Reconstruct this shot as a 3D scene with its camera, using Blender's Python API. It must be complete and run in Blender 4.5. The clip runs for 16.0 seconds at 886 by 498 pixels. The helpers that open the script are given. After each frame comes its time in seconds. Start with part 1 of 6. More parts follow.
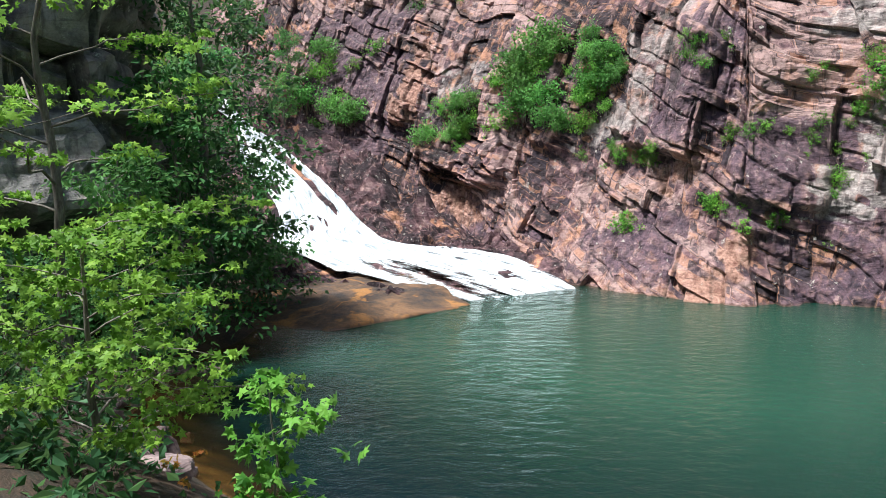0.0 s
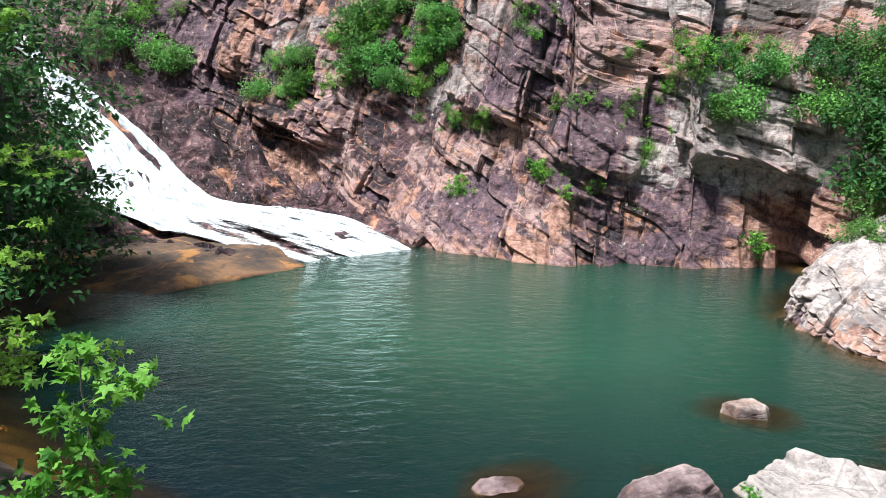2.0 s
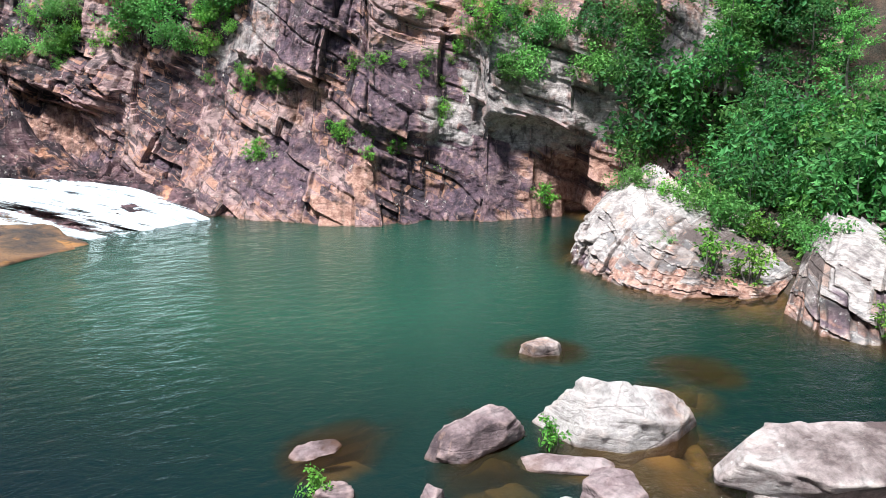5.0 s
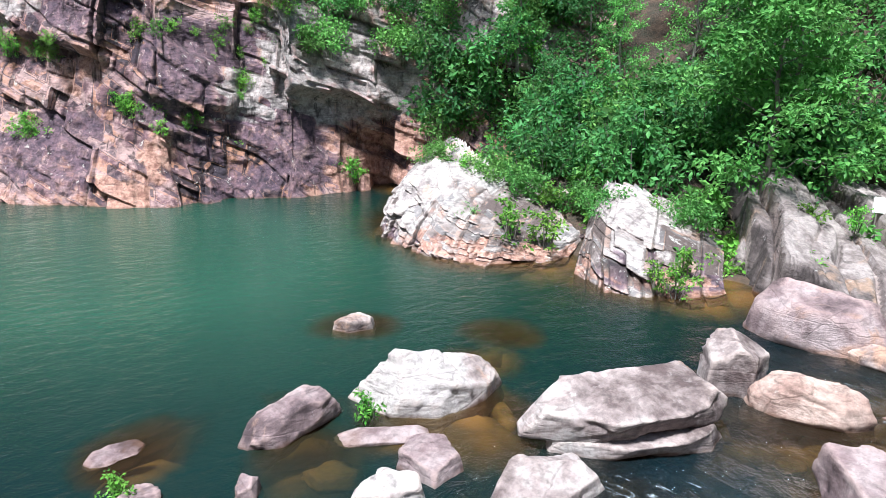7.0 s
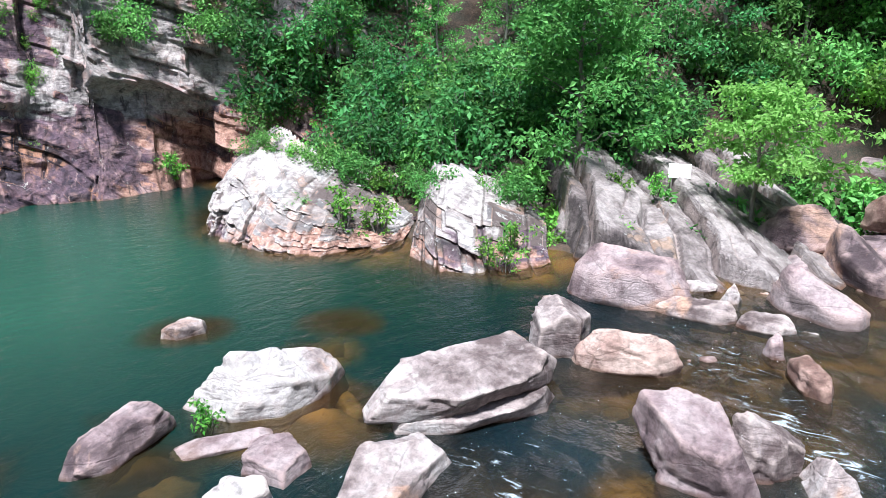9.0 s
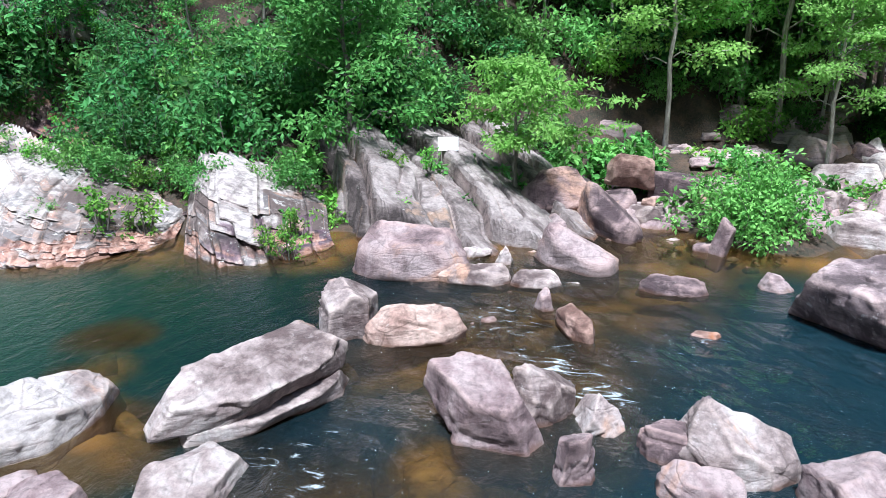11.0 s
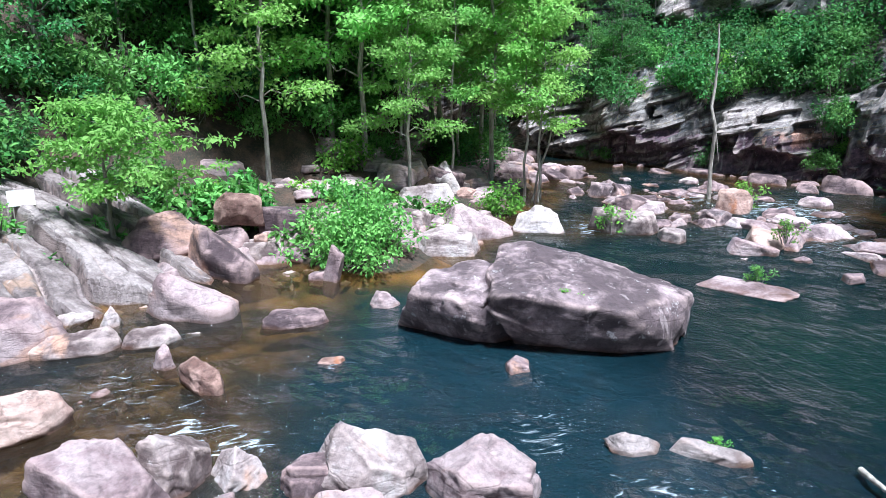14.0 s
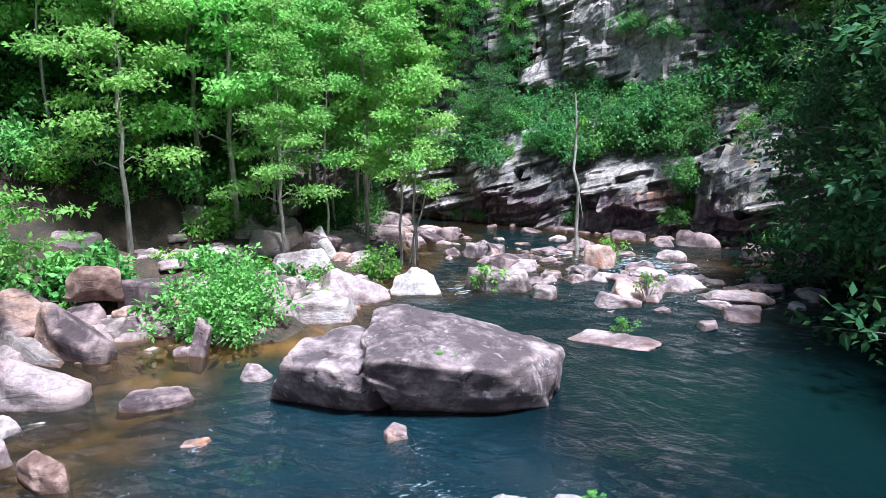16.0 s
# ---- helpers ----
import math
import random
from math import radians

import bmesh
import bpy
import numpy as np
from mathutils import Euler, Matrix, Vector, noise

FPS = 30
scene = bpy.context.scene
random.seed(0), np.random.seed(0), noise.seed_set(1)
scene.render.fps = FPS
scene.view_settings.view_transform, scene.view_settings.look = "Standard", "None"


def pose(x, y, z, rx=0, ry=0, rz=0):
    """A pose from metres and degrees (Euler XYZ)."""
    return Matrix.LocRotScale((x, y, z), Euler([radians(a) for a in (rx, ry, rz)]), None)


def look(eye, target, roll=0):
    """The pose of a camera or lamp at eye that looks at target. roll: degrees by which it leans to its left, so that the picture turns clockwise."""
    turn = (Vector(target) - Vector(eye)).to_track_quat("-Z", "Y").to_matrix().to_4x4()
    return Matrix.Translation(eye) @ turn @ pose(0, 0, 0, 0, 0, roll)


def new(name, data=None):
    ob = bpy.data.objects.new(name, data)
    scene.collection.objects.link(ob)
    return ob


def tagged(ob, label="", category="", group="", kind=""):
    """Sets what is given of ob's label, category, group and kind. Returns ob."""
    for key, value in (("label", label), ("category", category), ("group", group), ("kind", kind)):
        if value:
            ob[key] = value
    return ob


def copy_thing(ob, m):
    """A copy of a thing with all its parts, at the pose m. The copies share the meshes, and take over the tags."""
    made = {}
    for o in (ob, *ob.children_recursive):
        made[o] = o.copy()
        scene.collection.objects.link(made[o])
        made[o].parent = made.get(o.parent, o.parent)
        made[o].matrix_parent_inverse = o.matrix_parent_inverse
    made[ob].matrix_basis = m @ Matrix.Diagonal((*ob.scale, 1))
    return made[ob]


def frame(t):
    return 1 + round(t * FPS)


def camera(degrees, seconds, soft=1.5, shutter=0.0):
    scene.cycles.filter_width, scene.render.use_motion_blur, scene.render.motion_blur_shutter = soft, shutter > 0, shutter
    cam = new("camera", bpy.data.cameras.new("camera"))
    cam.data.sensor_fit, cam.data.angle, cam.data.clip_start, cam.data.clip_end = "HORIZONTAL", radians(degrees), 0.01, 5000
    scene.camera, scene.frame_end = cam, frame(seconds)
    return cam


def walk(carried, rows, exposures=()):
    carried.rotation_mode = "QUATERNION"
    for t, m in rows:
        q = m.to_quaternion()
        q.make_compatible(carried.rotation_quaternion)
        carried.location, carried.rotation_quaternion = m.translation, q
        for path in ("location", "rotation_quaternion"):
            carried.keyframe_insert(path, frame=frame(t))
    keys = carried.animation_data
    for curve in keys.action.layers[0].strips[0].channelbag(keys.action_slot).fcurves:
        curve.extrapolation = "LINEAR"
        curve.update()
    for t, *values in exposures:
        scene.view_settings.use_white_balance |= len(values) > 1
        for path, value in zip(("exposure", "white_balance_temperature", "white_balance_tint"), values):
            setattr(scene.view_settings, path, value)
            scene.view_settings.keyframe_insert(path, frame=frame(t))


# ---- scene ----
cam = camera(65.4, 16.0, soft=0.6)
PATH = [
    (0, (-0.292, 0.125, 4.944), (-0.513, 2.100, 4.714), -1.51),
    (0.5, (-0.284, 0.131, 4.933), (-0.355, 2.111, 4.660), -1.19),
    (1, (-0.279, 0.135, 4.929), (-0.250, 2.111, 4.625), -1.17),
    (1.5, (-0.272, 0.138, 4.924), (-0.129, 2.106, 4.595), -0.47),
    (2, (-0.272, 0.155, 4.912), (-0.025, 2.110, 4.570), 0.92),
    (2.5, (-0.265, 0.159, 4.908), (0.080, 2.097, 4.556), 1.21),
    (3, (-0.252, 0.139, 4.910), (0.180, 2.059, 4.551), 1.14),
    (5.5, (-0.168, 0.146, 4.922), (0.716, 1.877, 4.449), 0.72),
    (6, (-0.154, 0.151, 4.934), (0.857, 1.805, 4.443), 1.35),
    (6.5, (-0.126, 0.146, 4.935), (0.993, 1.726, 4.434), 1.59),
    (7, (-0.103, 0.123, 4.961), (1.118, 1.622, 4.451), 1.45),
    (7.5, (-0.079, 0.131, 4.961), (1.233, 1.549, 4.445), 1.09),
    (8, (-0.060, 0.112, 4.964), (1.326, 1.456, 4.440), 0.73),
    (10.5, (0.105, 0.000, 5.012), (1.854, 0.775, 4.428), -0.58),
    (11, (0.140, -0.026, 5.017), (1.944, 0.594, 4.414), -0.90),
    (11.5, (0.176, -0.049, 5.034), (2.021, 0.406, 4.409), -0.72),
    (12, (0.209, -0.058, 5.011), (2.082, 0.233, 4.374), -0.85),
    (12.5, (0.232, -0.049, 5.018), (2.124, 0.085, 4.383), -0.40),
    (13, (0.251, -0.043, 5.051), (2.154, -0.107, 4.438), -0.32),
    (13.5, (0.239, -0.063, 5.100), (2.136, -0.330, 4.525), -0.20),
    (14, (0.254, -0.117, 5.123), (2.135, -0.554, 4.602), -0.10),
    (14.5, (0.284, -0.164, 5.119), (2.152, -0.708, 4.656), 0.24),
    (15, (0.305, -0.244, 5.121), (2.163, -0.853, 4.700), -0.57),
    (15.5, (0.300, -0.308, 5.120), (2.135, -1.006, 4.740), -0.53),
    (16, (0.294, -0.347, 5.126), (2.108, -1.116, 4.781), -0.22),
]
walk(cam, [(t, look(eye, target, roll)) for t, eye, target, roll in PATH],
     [(0, 0.93, 6600, 7), (3, 0.98, 6500, 7), (5.5, 1.05, 6250, 6), (8, 1.27, 6000, 7), (11, 1.08, 5800, 7), (13, 1.19, 5700, 8), (16, 1.29, 5650, 8)])

# ---- light ----
world = bpy.data.worlds.new("world")
scene.world = world
world.use_nodes = True
_wn = world.node_tree.nodes
_sky = _wn.new("ShaderNodeTexSky")
_sky.sky_type = "NISHITA"
_sky.sun_disc = False
_sky.sun_elevation, _sky.sun_rotation = radians(71), radians(254)
world.node_tree.links.new(_sky.outputs[0], _wn["Background"].inputs[0])
_wn["Background"].inputs[1].default_value = 0.06
_sun = bpy.data.lights.new("sun", "SUN")
_sun.energy, _sun.angle, _sun.color = 5.0, radians(9), (0.96, 0.98, 1.0)
sun = new("sun", _sun)
sun.matrix_world = look((-9.0, -2.6, 27), (0, 0, 0))


# ---- arithmetic ----
def hash3(i, j, k, seed):
    with np.errstate(over="ignore"):
        h = (i.astype(np.int64) * 374761393 + j.astype(np.int64) * 668265263 + k.astype(np.int64) * 2147483647 + seed * 1274126177) & 0xFFFFFFFF
        h = ((h ^ (h >> 13)) * 1274126177) & 0xFFFFFFFF
        h = ((h ^ (h >> 16)) * 2246822519) & 0xFFFFFFFF
        h = h ^ (h >> 15)
    return h / 4294967296.0


def vnoise(p, seed=0):
    i = np.floor(p)
    f = p - i
    f = f * f * (3 - 2 * f)
    out = 0
    for a in (0, 1):
        for b in (0, 1):
            for c in (0, 1):
                w = (f[:, 0] if a else 1 - f[:, 0]) * (f[:, 1] if b else 1 - f[:, 1]) * (f[:, 2] if c else 1 - f[:, 2])
                out = out + w * hash3(i[:, 0] + a, i[:, 1] + b, i[:, 2] + c, seed)
    return out * 2 - 1


def fbm(p, octaves=4, seed=0, gain=0.5):
    out, amp = 0, 1.0
    for o in range(octaves):
        out = out + amp * vnoise(p * 2.03 ** o + 17.3 * o, seed + o)
        amp *= gain
    return out


def cells3(q, seed=0):
    """Cells in space: the nearest distance, the cell's random number and the offset from its point."""
    i = np.floor(q)
    d1 = np.full(len(q), 9.0)
    rid = np.zeros(len(q))
    off = np.zeros((len(q), 3))
    for a in (-1, 0, 1):
        for b in (-1, 0, 1):
            for c in (-1, 0, 1):
                k = i + np.array([a, b, c])
                o = q - k - np.stack([hash3(k[:, 0], k[:, 1], k[:, 2], seed + m) for m in range(3)], 1)
                d = np.linalg.norm(o, axis=1)
                near = d < d1
                d1 = np.where(near, d, d1)
                rid = np.where(near, hash3(k[:, 0], k[:, 1], k[:, 2], seed + 5), rid)
                off = np.where(near[:, None], o, off)
    return d1, rid, off


def spline(points, n):
    """n points evenly along a smooth line through the points."""
    p = np.array(points, float)
    p = np.vstack([2 * p[0] - p[1], p, 2 * p[-1] - p[-2]])
    out = []
    for k in range(1, len(p) - 2):
        for t in np.linspace(0, 1, 24, endpoint=False):
            a, b, c, d = p[k - 1], p[k], p[k + 1], p[k + 2]
            out.append(0.5 * (2 * b + (c - a) * t + (2 * a - 5 * b + 4 * c - d) * t * t + (3 * b - a - 3 * c + d) * t ** 3))
    out.append(p[-2])
    out = np.array(out)
    s = np.r_[0, np.cumsum(np.linalg.norm(np.diff(out, axis=0), axis=1))]
    u = np.linspace(0, s[-1], n)
    return np.stack([np.interp(u, s, out[:, k]) for k in range(out.shape[1])], 1), u


def mesh_np(name, verts, faces, material=None, smooth=True, attributes=None):
    """A mesh from arrays; faces all of one length."""
    verts, faces = np.asarray(verts, np.float32), np.asarray(faces, np.int32)
    me = bpy.data.meshes.new(name)
    n, k = faces.shape
    me.vertices.add(len(verts))
    me.vertices.foreach_set("co", verts.ravel())
    me.loops.add(n * k)
    me.loops.foreach_set("vertex_index", faces.ravel())
    me.polygons.add(n)
    me.polygons.foreach_set("loop_start", np.arange(0, n * k, k, dtype=np.int32))
    me.polygons.foreach_set("use_smooth", np.full(n, smooth))
    for key, values in (attributes or {}).items():
        a = me.attributes.new(key, "FLOAT", "POINT")
        a.data.foreach_set("value", np.asarray(values, np.float32))
    me.update(calc_edges=True)
    if material:
        me.materials.append(material)
    return me


def grid_faces(rows, cols):
    a = np.arange(rows * cols).reshape(rows, cols)
    return np.stack([a[:-1, :-1], a[:-1, 1:], a[1:, 1:], a[1:, :-1]], -1).reshape(-1, 4)


def part(name, me, parent, label=""):
    ob = new(name, me)
    ob.parent = parent
    return tagged(ob, label)


# ---- materials ----
def nodes_of(name):
    m = bpy.data.materials.new(name)
    m.use_nodes = True
    t = m.node_tree
    return m, t, t.nodes["Principled BSDF"]


class Tree:
    """Short ways to add nodes."""

    def __init__(self, tree):
        self.t = tree

    def add(self, kind, **values):
        n = self.t.nodes.new(kind)
        for k, v in values.items():
            n.inputs[k].default_value = v
        return n

    def link(self, a, b):
        self.t.links.new(a, b)

    def noise(self, vector, scale, detail=6, rough=0.6, distort=0.0):
        n = self.add("ShaderNodeTexNoise", Scale=scale, Detail=detail, Roughness=rough, Distortion=distort)
        self.link(vector, n.inputs["Vector"])
        return n.outputs["Fac"]

    def ramp(self, fac, stops, mode="LINEAR"):
        n = self.t.nodes.new("ShaderNodeValToRGB")
        n.color_ramp.interpolation = mode
        while len(n.color_ramp.elements) < len(stops):
            n.color_ramp.elements.new(0.5)
        for e, (p, c) in zip(n.color_ramp.elements, stops):
            e.position = p
            e.color = (*c, 1) if len(c) == 3 else c
        self.link(fac, n.inputs[0])
        return n.outputs[0]

    def grey(self, fac, a, b):
        n = self.t.nodes.new("ShaderNodeMapRange")
        n.interpolation_type = "SMOOTHSTEP"
        n.inputs["From Min"].default_value, n.inputs["From Max"].default_value = a, b
        self.link(fac, n.inputs["Value"])
        return n.outputs[0]

    def mix(self, fac, a, b, mode="MIX"):
        n = self.t.nodes.new("ShaderNodeMix")
        n.data_type, n.blend_type = "RGBA", mode
        for s, v in ((n.inputs[0], fac), (n.inputs[6], a), (n.inputs[7], b)):
            if isinstance(v, (int, float)):
                s.default_value = v
            elif isinstance(v, tuple):
                s.default_value = (*v, 1)
            else:
                self.link(v, s)
        return n.outputs[2]

    def math(self, op, a, b=0.0):
        n = self.t.nodes.new("ShaderNodeMath")
        n.operation = op
        for s, v in ((n.inputs[0], a), (n.inputs[1], b)):
            if isinstance(v, (int, float)):
                s.default_value = v
            else:
                self.link(v, s)
        return n.outputs[0]

    def bump(self, height, strength, distance, normal=None):
        n = self.add("ShaderNodeBump", Strength=strength, Distance=distance)
        self.link(height, n.inputs["Height"])
        if normal:
            self.link(normal, n.inputs["Normal"])
        return n.outputs[0]

    def mapped(self, vector, scale, turn=(0, 0, 0)):
        n = self.t.nodes.new("ShaderNodeMapping")
        n.inputs["Scale"].default_value = scale
        n.inputs["Rotation"].default_value = [radians(a) for a in turn]
        self.link(vector, n.inputs["Vector"])
        return n.outputs[0]


def rock_material(name, dark, mid, light, accent, accent_at=0.6, lichen=(0.5, 0.5, 0.46), lichen_at=0.62, scale=1.0, streaks=0.5, stain=1.0, blocky=False, tinted=False):
    m, t, bsdf = nodes_of(name)
    T = Tree(t)
    geo = t.nodes.new("ShaderNodeNewGeometry")
    pos = geo.outputs["Position"]
    info = t.nodes.new("ShaderNodeObjectInfo")
    big = T.noise(pos, 0.35 * scale, 5, 0.6, 0.4)
    mid_n = T.noise(pos, 1.6 * scale, 8, 0.65, 0.3)
    fine = T.noise(pos, 11.0 * scale, 8, 0.7)
    fac = T.math("ADD", T.math("MULTIPLY", big, 0.5), T.math("MULTIPLY", mid_n, 0.5))
    if blocky:
        a = t.nodes.new("ShaderNodeAttribute")
        a.attribute_name = "block"
        fac = T.math("ADD", T.math("MULTIPLY", fac, 0.68), T.math("MULTIPLY", a.outputs["Fac"], 0.32))
    else:
        fac = T.math("ADD", fac, T.math("MULTIPLY", T.math("SUBTRACT", info.outputs["Random"], 0.5), 0.16))
    fac = T.math("ADD", T.math("MULTIPLY", T.math("SUBTRACT", fac, 0.5), 2.9 if tinted else 2.2), 0.5)
    col = T.ramp(fac, [(0.3, dark), (0.5, mid), (0.68, light)])
    acc = T.grey(T.noise(T.mapped(pos, (1, 1, 0.6)), 0.55 * scale, 6, 0.62, 0.8), accent_at, accent_at + 0.09)
    col = T.mix(acc, col, accent)
    if tinted:
        # single blocks of slate-black or tawny rock
        odd = T.math("FRACT", T.math("MULTIPLY", a.outputs["Fac"], 9.7))
        torn = T.noise(pos, 1.7, 8, 0.7, 0.8)
        slate = T.math("MULTIPLY", T.math("LESS_THAN", odd, 0.3), T.grey(torn, 0.4, 0.52))
        tawny = T.math("MULTIPLY", T.math("GREATER_THAN", odd, 0.74), T.grey(torn, 0.42, 0.54))
        col = T.mix(T.math("MULTIPLY", slate, 0.75), col, tuple(c * k for c, k in zip(dark, (1.5, 1.9, 2.1))))
        col = T.mix(T.math("MULTIPLY", tawny, 0.6), col, accent)
        # plum slabs, rust-red and grey-weathered blocks, each broken up by its own grain
        rag = T.noise(pos, 1.1, 9, 0.72, 0.6)
        rag2 = T.noise(pos, 4.2, 8, 0.7, 0.3)
        for key, lo, hi in (("plum", (0.04, 0.027, 0.042), (0.17, 0.1, 0.125)), ("grey", (0.2, 0.165, 0.16), (0.52, 0.45, 0.42)), ("rust", (0.2, 0.085, 0.06), (0.56, 0.32, 0.24))):
            a = t.nodes.new("ShaderNodeAttribute")
            a.attribute_name = key
            amount = T.grey(T.math("ADD", a.outputs["Fac"], T.math("MULTIPLY", T.math("SUBTRACT", rag, 0.5), 1.5)), 0.3, 0.62)
            col = T.mix(T.math("MULTIPLY", T.math("MULTIPLY", amount, T.grey(a.outputs["Fac"], 0.02, 0.2)), 0.9), col, T.mix(T.grey(rag2, 0.34, 0.66), lo, hi))
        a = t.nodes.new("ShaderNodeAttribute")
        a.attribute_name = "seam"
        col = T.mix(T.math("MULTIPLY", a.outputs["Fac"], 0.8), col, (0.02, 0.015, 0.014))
    # water streaks down the face
    st = T.noise(T.mapped(pos, (3.2, 3.2, 0.22)), 1.0 * scale, 5, 0.6, 0.3)
    col = T.mix(T.math("MULTIPLY", T.grey(st, 0.56, 0.68), streaks), col, tuple(c * 0.35 for c in dark))
    col = T.mix(T.math("MULTIPLY", T.grey(T.noise(T.mapped(pos, (2.4, 2.4, 0.3)), 1.7 * scale, 4), 0.59 if tinted else 0.62, 0.7), streaks * 0.7), col, tuple(min(1, c * 1.3) for c in light))
    # lichen patches and specks
    li = T.math("MULTIPLY", T.grey(T.noise(pos, 3.1 * scale, 9, 0.75), lichen_at, lichen_at + 0.06), 0.75)
    col = T.mix(li, col, lichen)
    col = T.mix(T.math("MULTIPLY", T.grey(fine, 0.42, 0.64), 0.18 if tinted else 0.3), col, (0.02, 0.017, 0.016), "MIX")
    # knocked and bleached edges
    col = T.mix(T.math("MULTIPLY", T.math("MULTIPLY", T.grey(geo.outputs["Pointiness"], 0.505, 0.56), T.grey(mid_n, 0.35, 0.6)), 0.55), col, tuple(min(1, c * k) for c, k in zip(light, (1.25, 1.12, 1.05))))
    # iron stain along the water line
    sep = t.nodes.new("ShaderNodeSeparateXYZ")
    T.link(pos, sep.inputs[0])
    edge = T.math("ADD", sep.outputs["Z"], T.math("MULTIPLY", T.math("SUBTRACT", mid_n, 0.5), 0.25))
    wet = T.math("SUBTRACT", 1.0, T.grey(edge, -0.03, 0.08))
    col = T.mix(T.math("MULTIPLY", wet, stain * 0.7), col, (0.12, 0.05, 0.022))
    T.link(col, bsdf.inputs["Base Color"])
    rough = T.math("SUBTRACT", 0.85, T.math("MULTIPLY", wet, 0.45))
    T.link(rough, bsdf.inputs["Roughness"])
    bsdf.inputs["Specular IOR Level"].default_value = 0.35
    vor = T.add("ShaderNodeTexVoronoi", Scale=0.8 * scale)
    vor.feature = "DISTANCE_TO_EDGE"
    wander = T.add("ShaderNodeTexNoise", Scale=1.1 * scale, Detail=5.0, Roughness=0.65)
    T.link(pos, wander.inputs["Vector"])
    warp = T.mix(0.22, T.mapped(pos, (0.45, 0.8, 2.4), (18, -22, 10)), wander.outputs["Color"], "ADD")
    T.link(warp, vor.inputs["Vector"])
    crack = T.grey(vor.outputs["Distance"], 0.0, 0.018)
    nrm = T.bump(T.noise(T.mapped(pos, (1, 1, 2.4), (14, -16, 0)), 3.2 * scale, 11, 0.75, 0.6), 0.8, 0.07)
    nrm = T.bump(crack, 0.35, 0.04, nrm)
    vor2 = T.add("ShaderNodeTexVoronoi", Scale=2.3 * scale)
    vor2.feature = "DISTANCE_TO_EDGE"
    T.link(T.mix(0.3, T.mapped(pos, (0.5, 0.9, 2.8), (-14, 20, 40)), wander.outputs["Color"], "ADD"), vor2.inputs["Vector"])
    hair = T.grey(vor2.outputs["Distance"], 0.0, 0.012)
    # darker along the cracks and hairlines, in patches
    crack_mask = T.math("SUBTRACT", 1.0, T.math("MULTIPLY", T.math("ADD", T.math("MULTIPLY", crack, 0.7), 0.3), T.math("ADD", T.math("MULTIPLY", hair, 0.35), 0.65)))
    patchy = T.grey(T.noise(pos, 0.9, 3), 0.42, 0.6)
    T.link(T.mix(T.math("MULTIPLY", T.math("MULTIPLY", crack_mask, patchy), 0.4), col, tuple(c * 0.3 for c in dark)), bsdf.inputs["Base Color"])
    folia = T.noise(T.mapped(pos, (0.8, 0.8, 7), (16, -20, 0)), 2.2 * scale, 7, 0.65, 0.5)
    nrm = T.bump(folia, 0.45, 0.05, nrm)
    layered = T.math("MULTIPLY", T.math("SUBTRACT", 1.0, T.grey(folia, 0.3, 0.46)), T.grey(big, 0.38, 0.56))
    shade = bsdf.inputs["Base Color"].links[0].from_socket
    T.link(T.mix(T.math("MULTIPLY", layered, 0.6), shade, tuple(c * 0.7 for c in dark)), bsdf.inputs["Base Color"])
    nrm = T.bump(fine, 0.4, 0.03, nrm)
    T.link(nrm, bsdf.inputs["Normal"])
    return m


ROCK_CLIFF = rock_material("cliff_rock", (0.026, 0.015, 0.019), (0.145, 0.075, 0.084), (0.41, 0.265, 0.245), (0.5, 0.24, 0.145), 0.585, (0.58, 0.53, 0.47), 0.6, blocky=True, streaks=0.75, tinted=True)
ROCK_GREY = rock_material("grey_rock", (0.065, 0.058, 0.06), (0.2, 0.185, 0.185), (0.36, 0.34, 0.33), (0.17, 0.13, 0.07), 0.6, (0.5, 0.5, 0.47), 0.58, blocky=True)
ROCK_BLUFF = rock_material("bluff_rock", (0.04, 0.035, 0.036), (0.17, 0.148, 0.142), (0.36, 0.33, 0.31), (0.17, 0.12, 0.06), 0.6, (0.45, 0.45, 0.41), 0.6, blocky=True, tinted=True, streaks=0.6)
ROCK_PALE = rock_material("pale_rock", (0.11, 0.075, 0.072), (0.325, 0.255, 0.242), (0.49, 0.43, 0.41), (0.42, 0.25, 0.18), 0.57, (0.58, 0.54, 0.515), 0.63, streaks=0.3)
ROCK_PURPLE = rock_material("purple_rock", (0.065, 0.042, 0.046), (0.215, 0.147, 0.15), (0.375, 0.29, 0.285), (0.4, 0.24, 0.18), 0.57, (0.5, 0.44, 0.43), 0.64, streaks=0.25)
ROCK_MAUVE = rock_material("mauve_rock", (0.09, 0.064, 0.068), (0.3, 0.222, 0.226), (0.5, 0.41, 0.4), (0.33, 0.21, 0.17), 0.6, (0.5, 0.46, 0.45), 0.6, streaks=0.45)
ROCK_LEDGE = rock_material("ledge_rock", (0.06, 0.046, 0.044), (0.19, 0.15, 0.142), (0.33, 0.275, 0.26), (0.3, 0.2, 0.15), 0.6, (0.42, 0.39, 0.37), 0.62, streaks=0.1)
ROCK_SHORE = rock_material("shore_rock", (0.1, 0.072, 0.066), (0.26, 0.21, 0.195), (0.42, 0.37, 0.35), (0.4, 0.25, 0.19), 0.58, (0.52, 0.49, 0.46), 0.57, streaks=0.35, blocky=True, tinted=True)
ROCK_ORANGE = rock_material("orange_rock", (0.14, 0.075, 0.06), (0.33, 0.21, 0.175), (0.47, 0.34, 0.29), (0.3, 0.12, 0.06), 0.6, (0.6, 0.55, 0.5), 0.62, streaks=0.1)


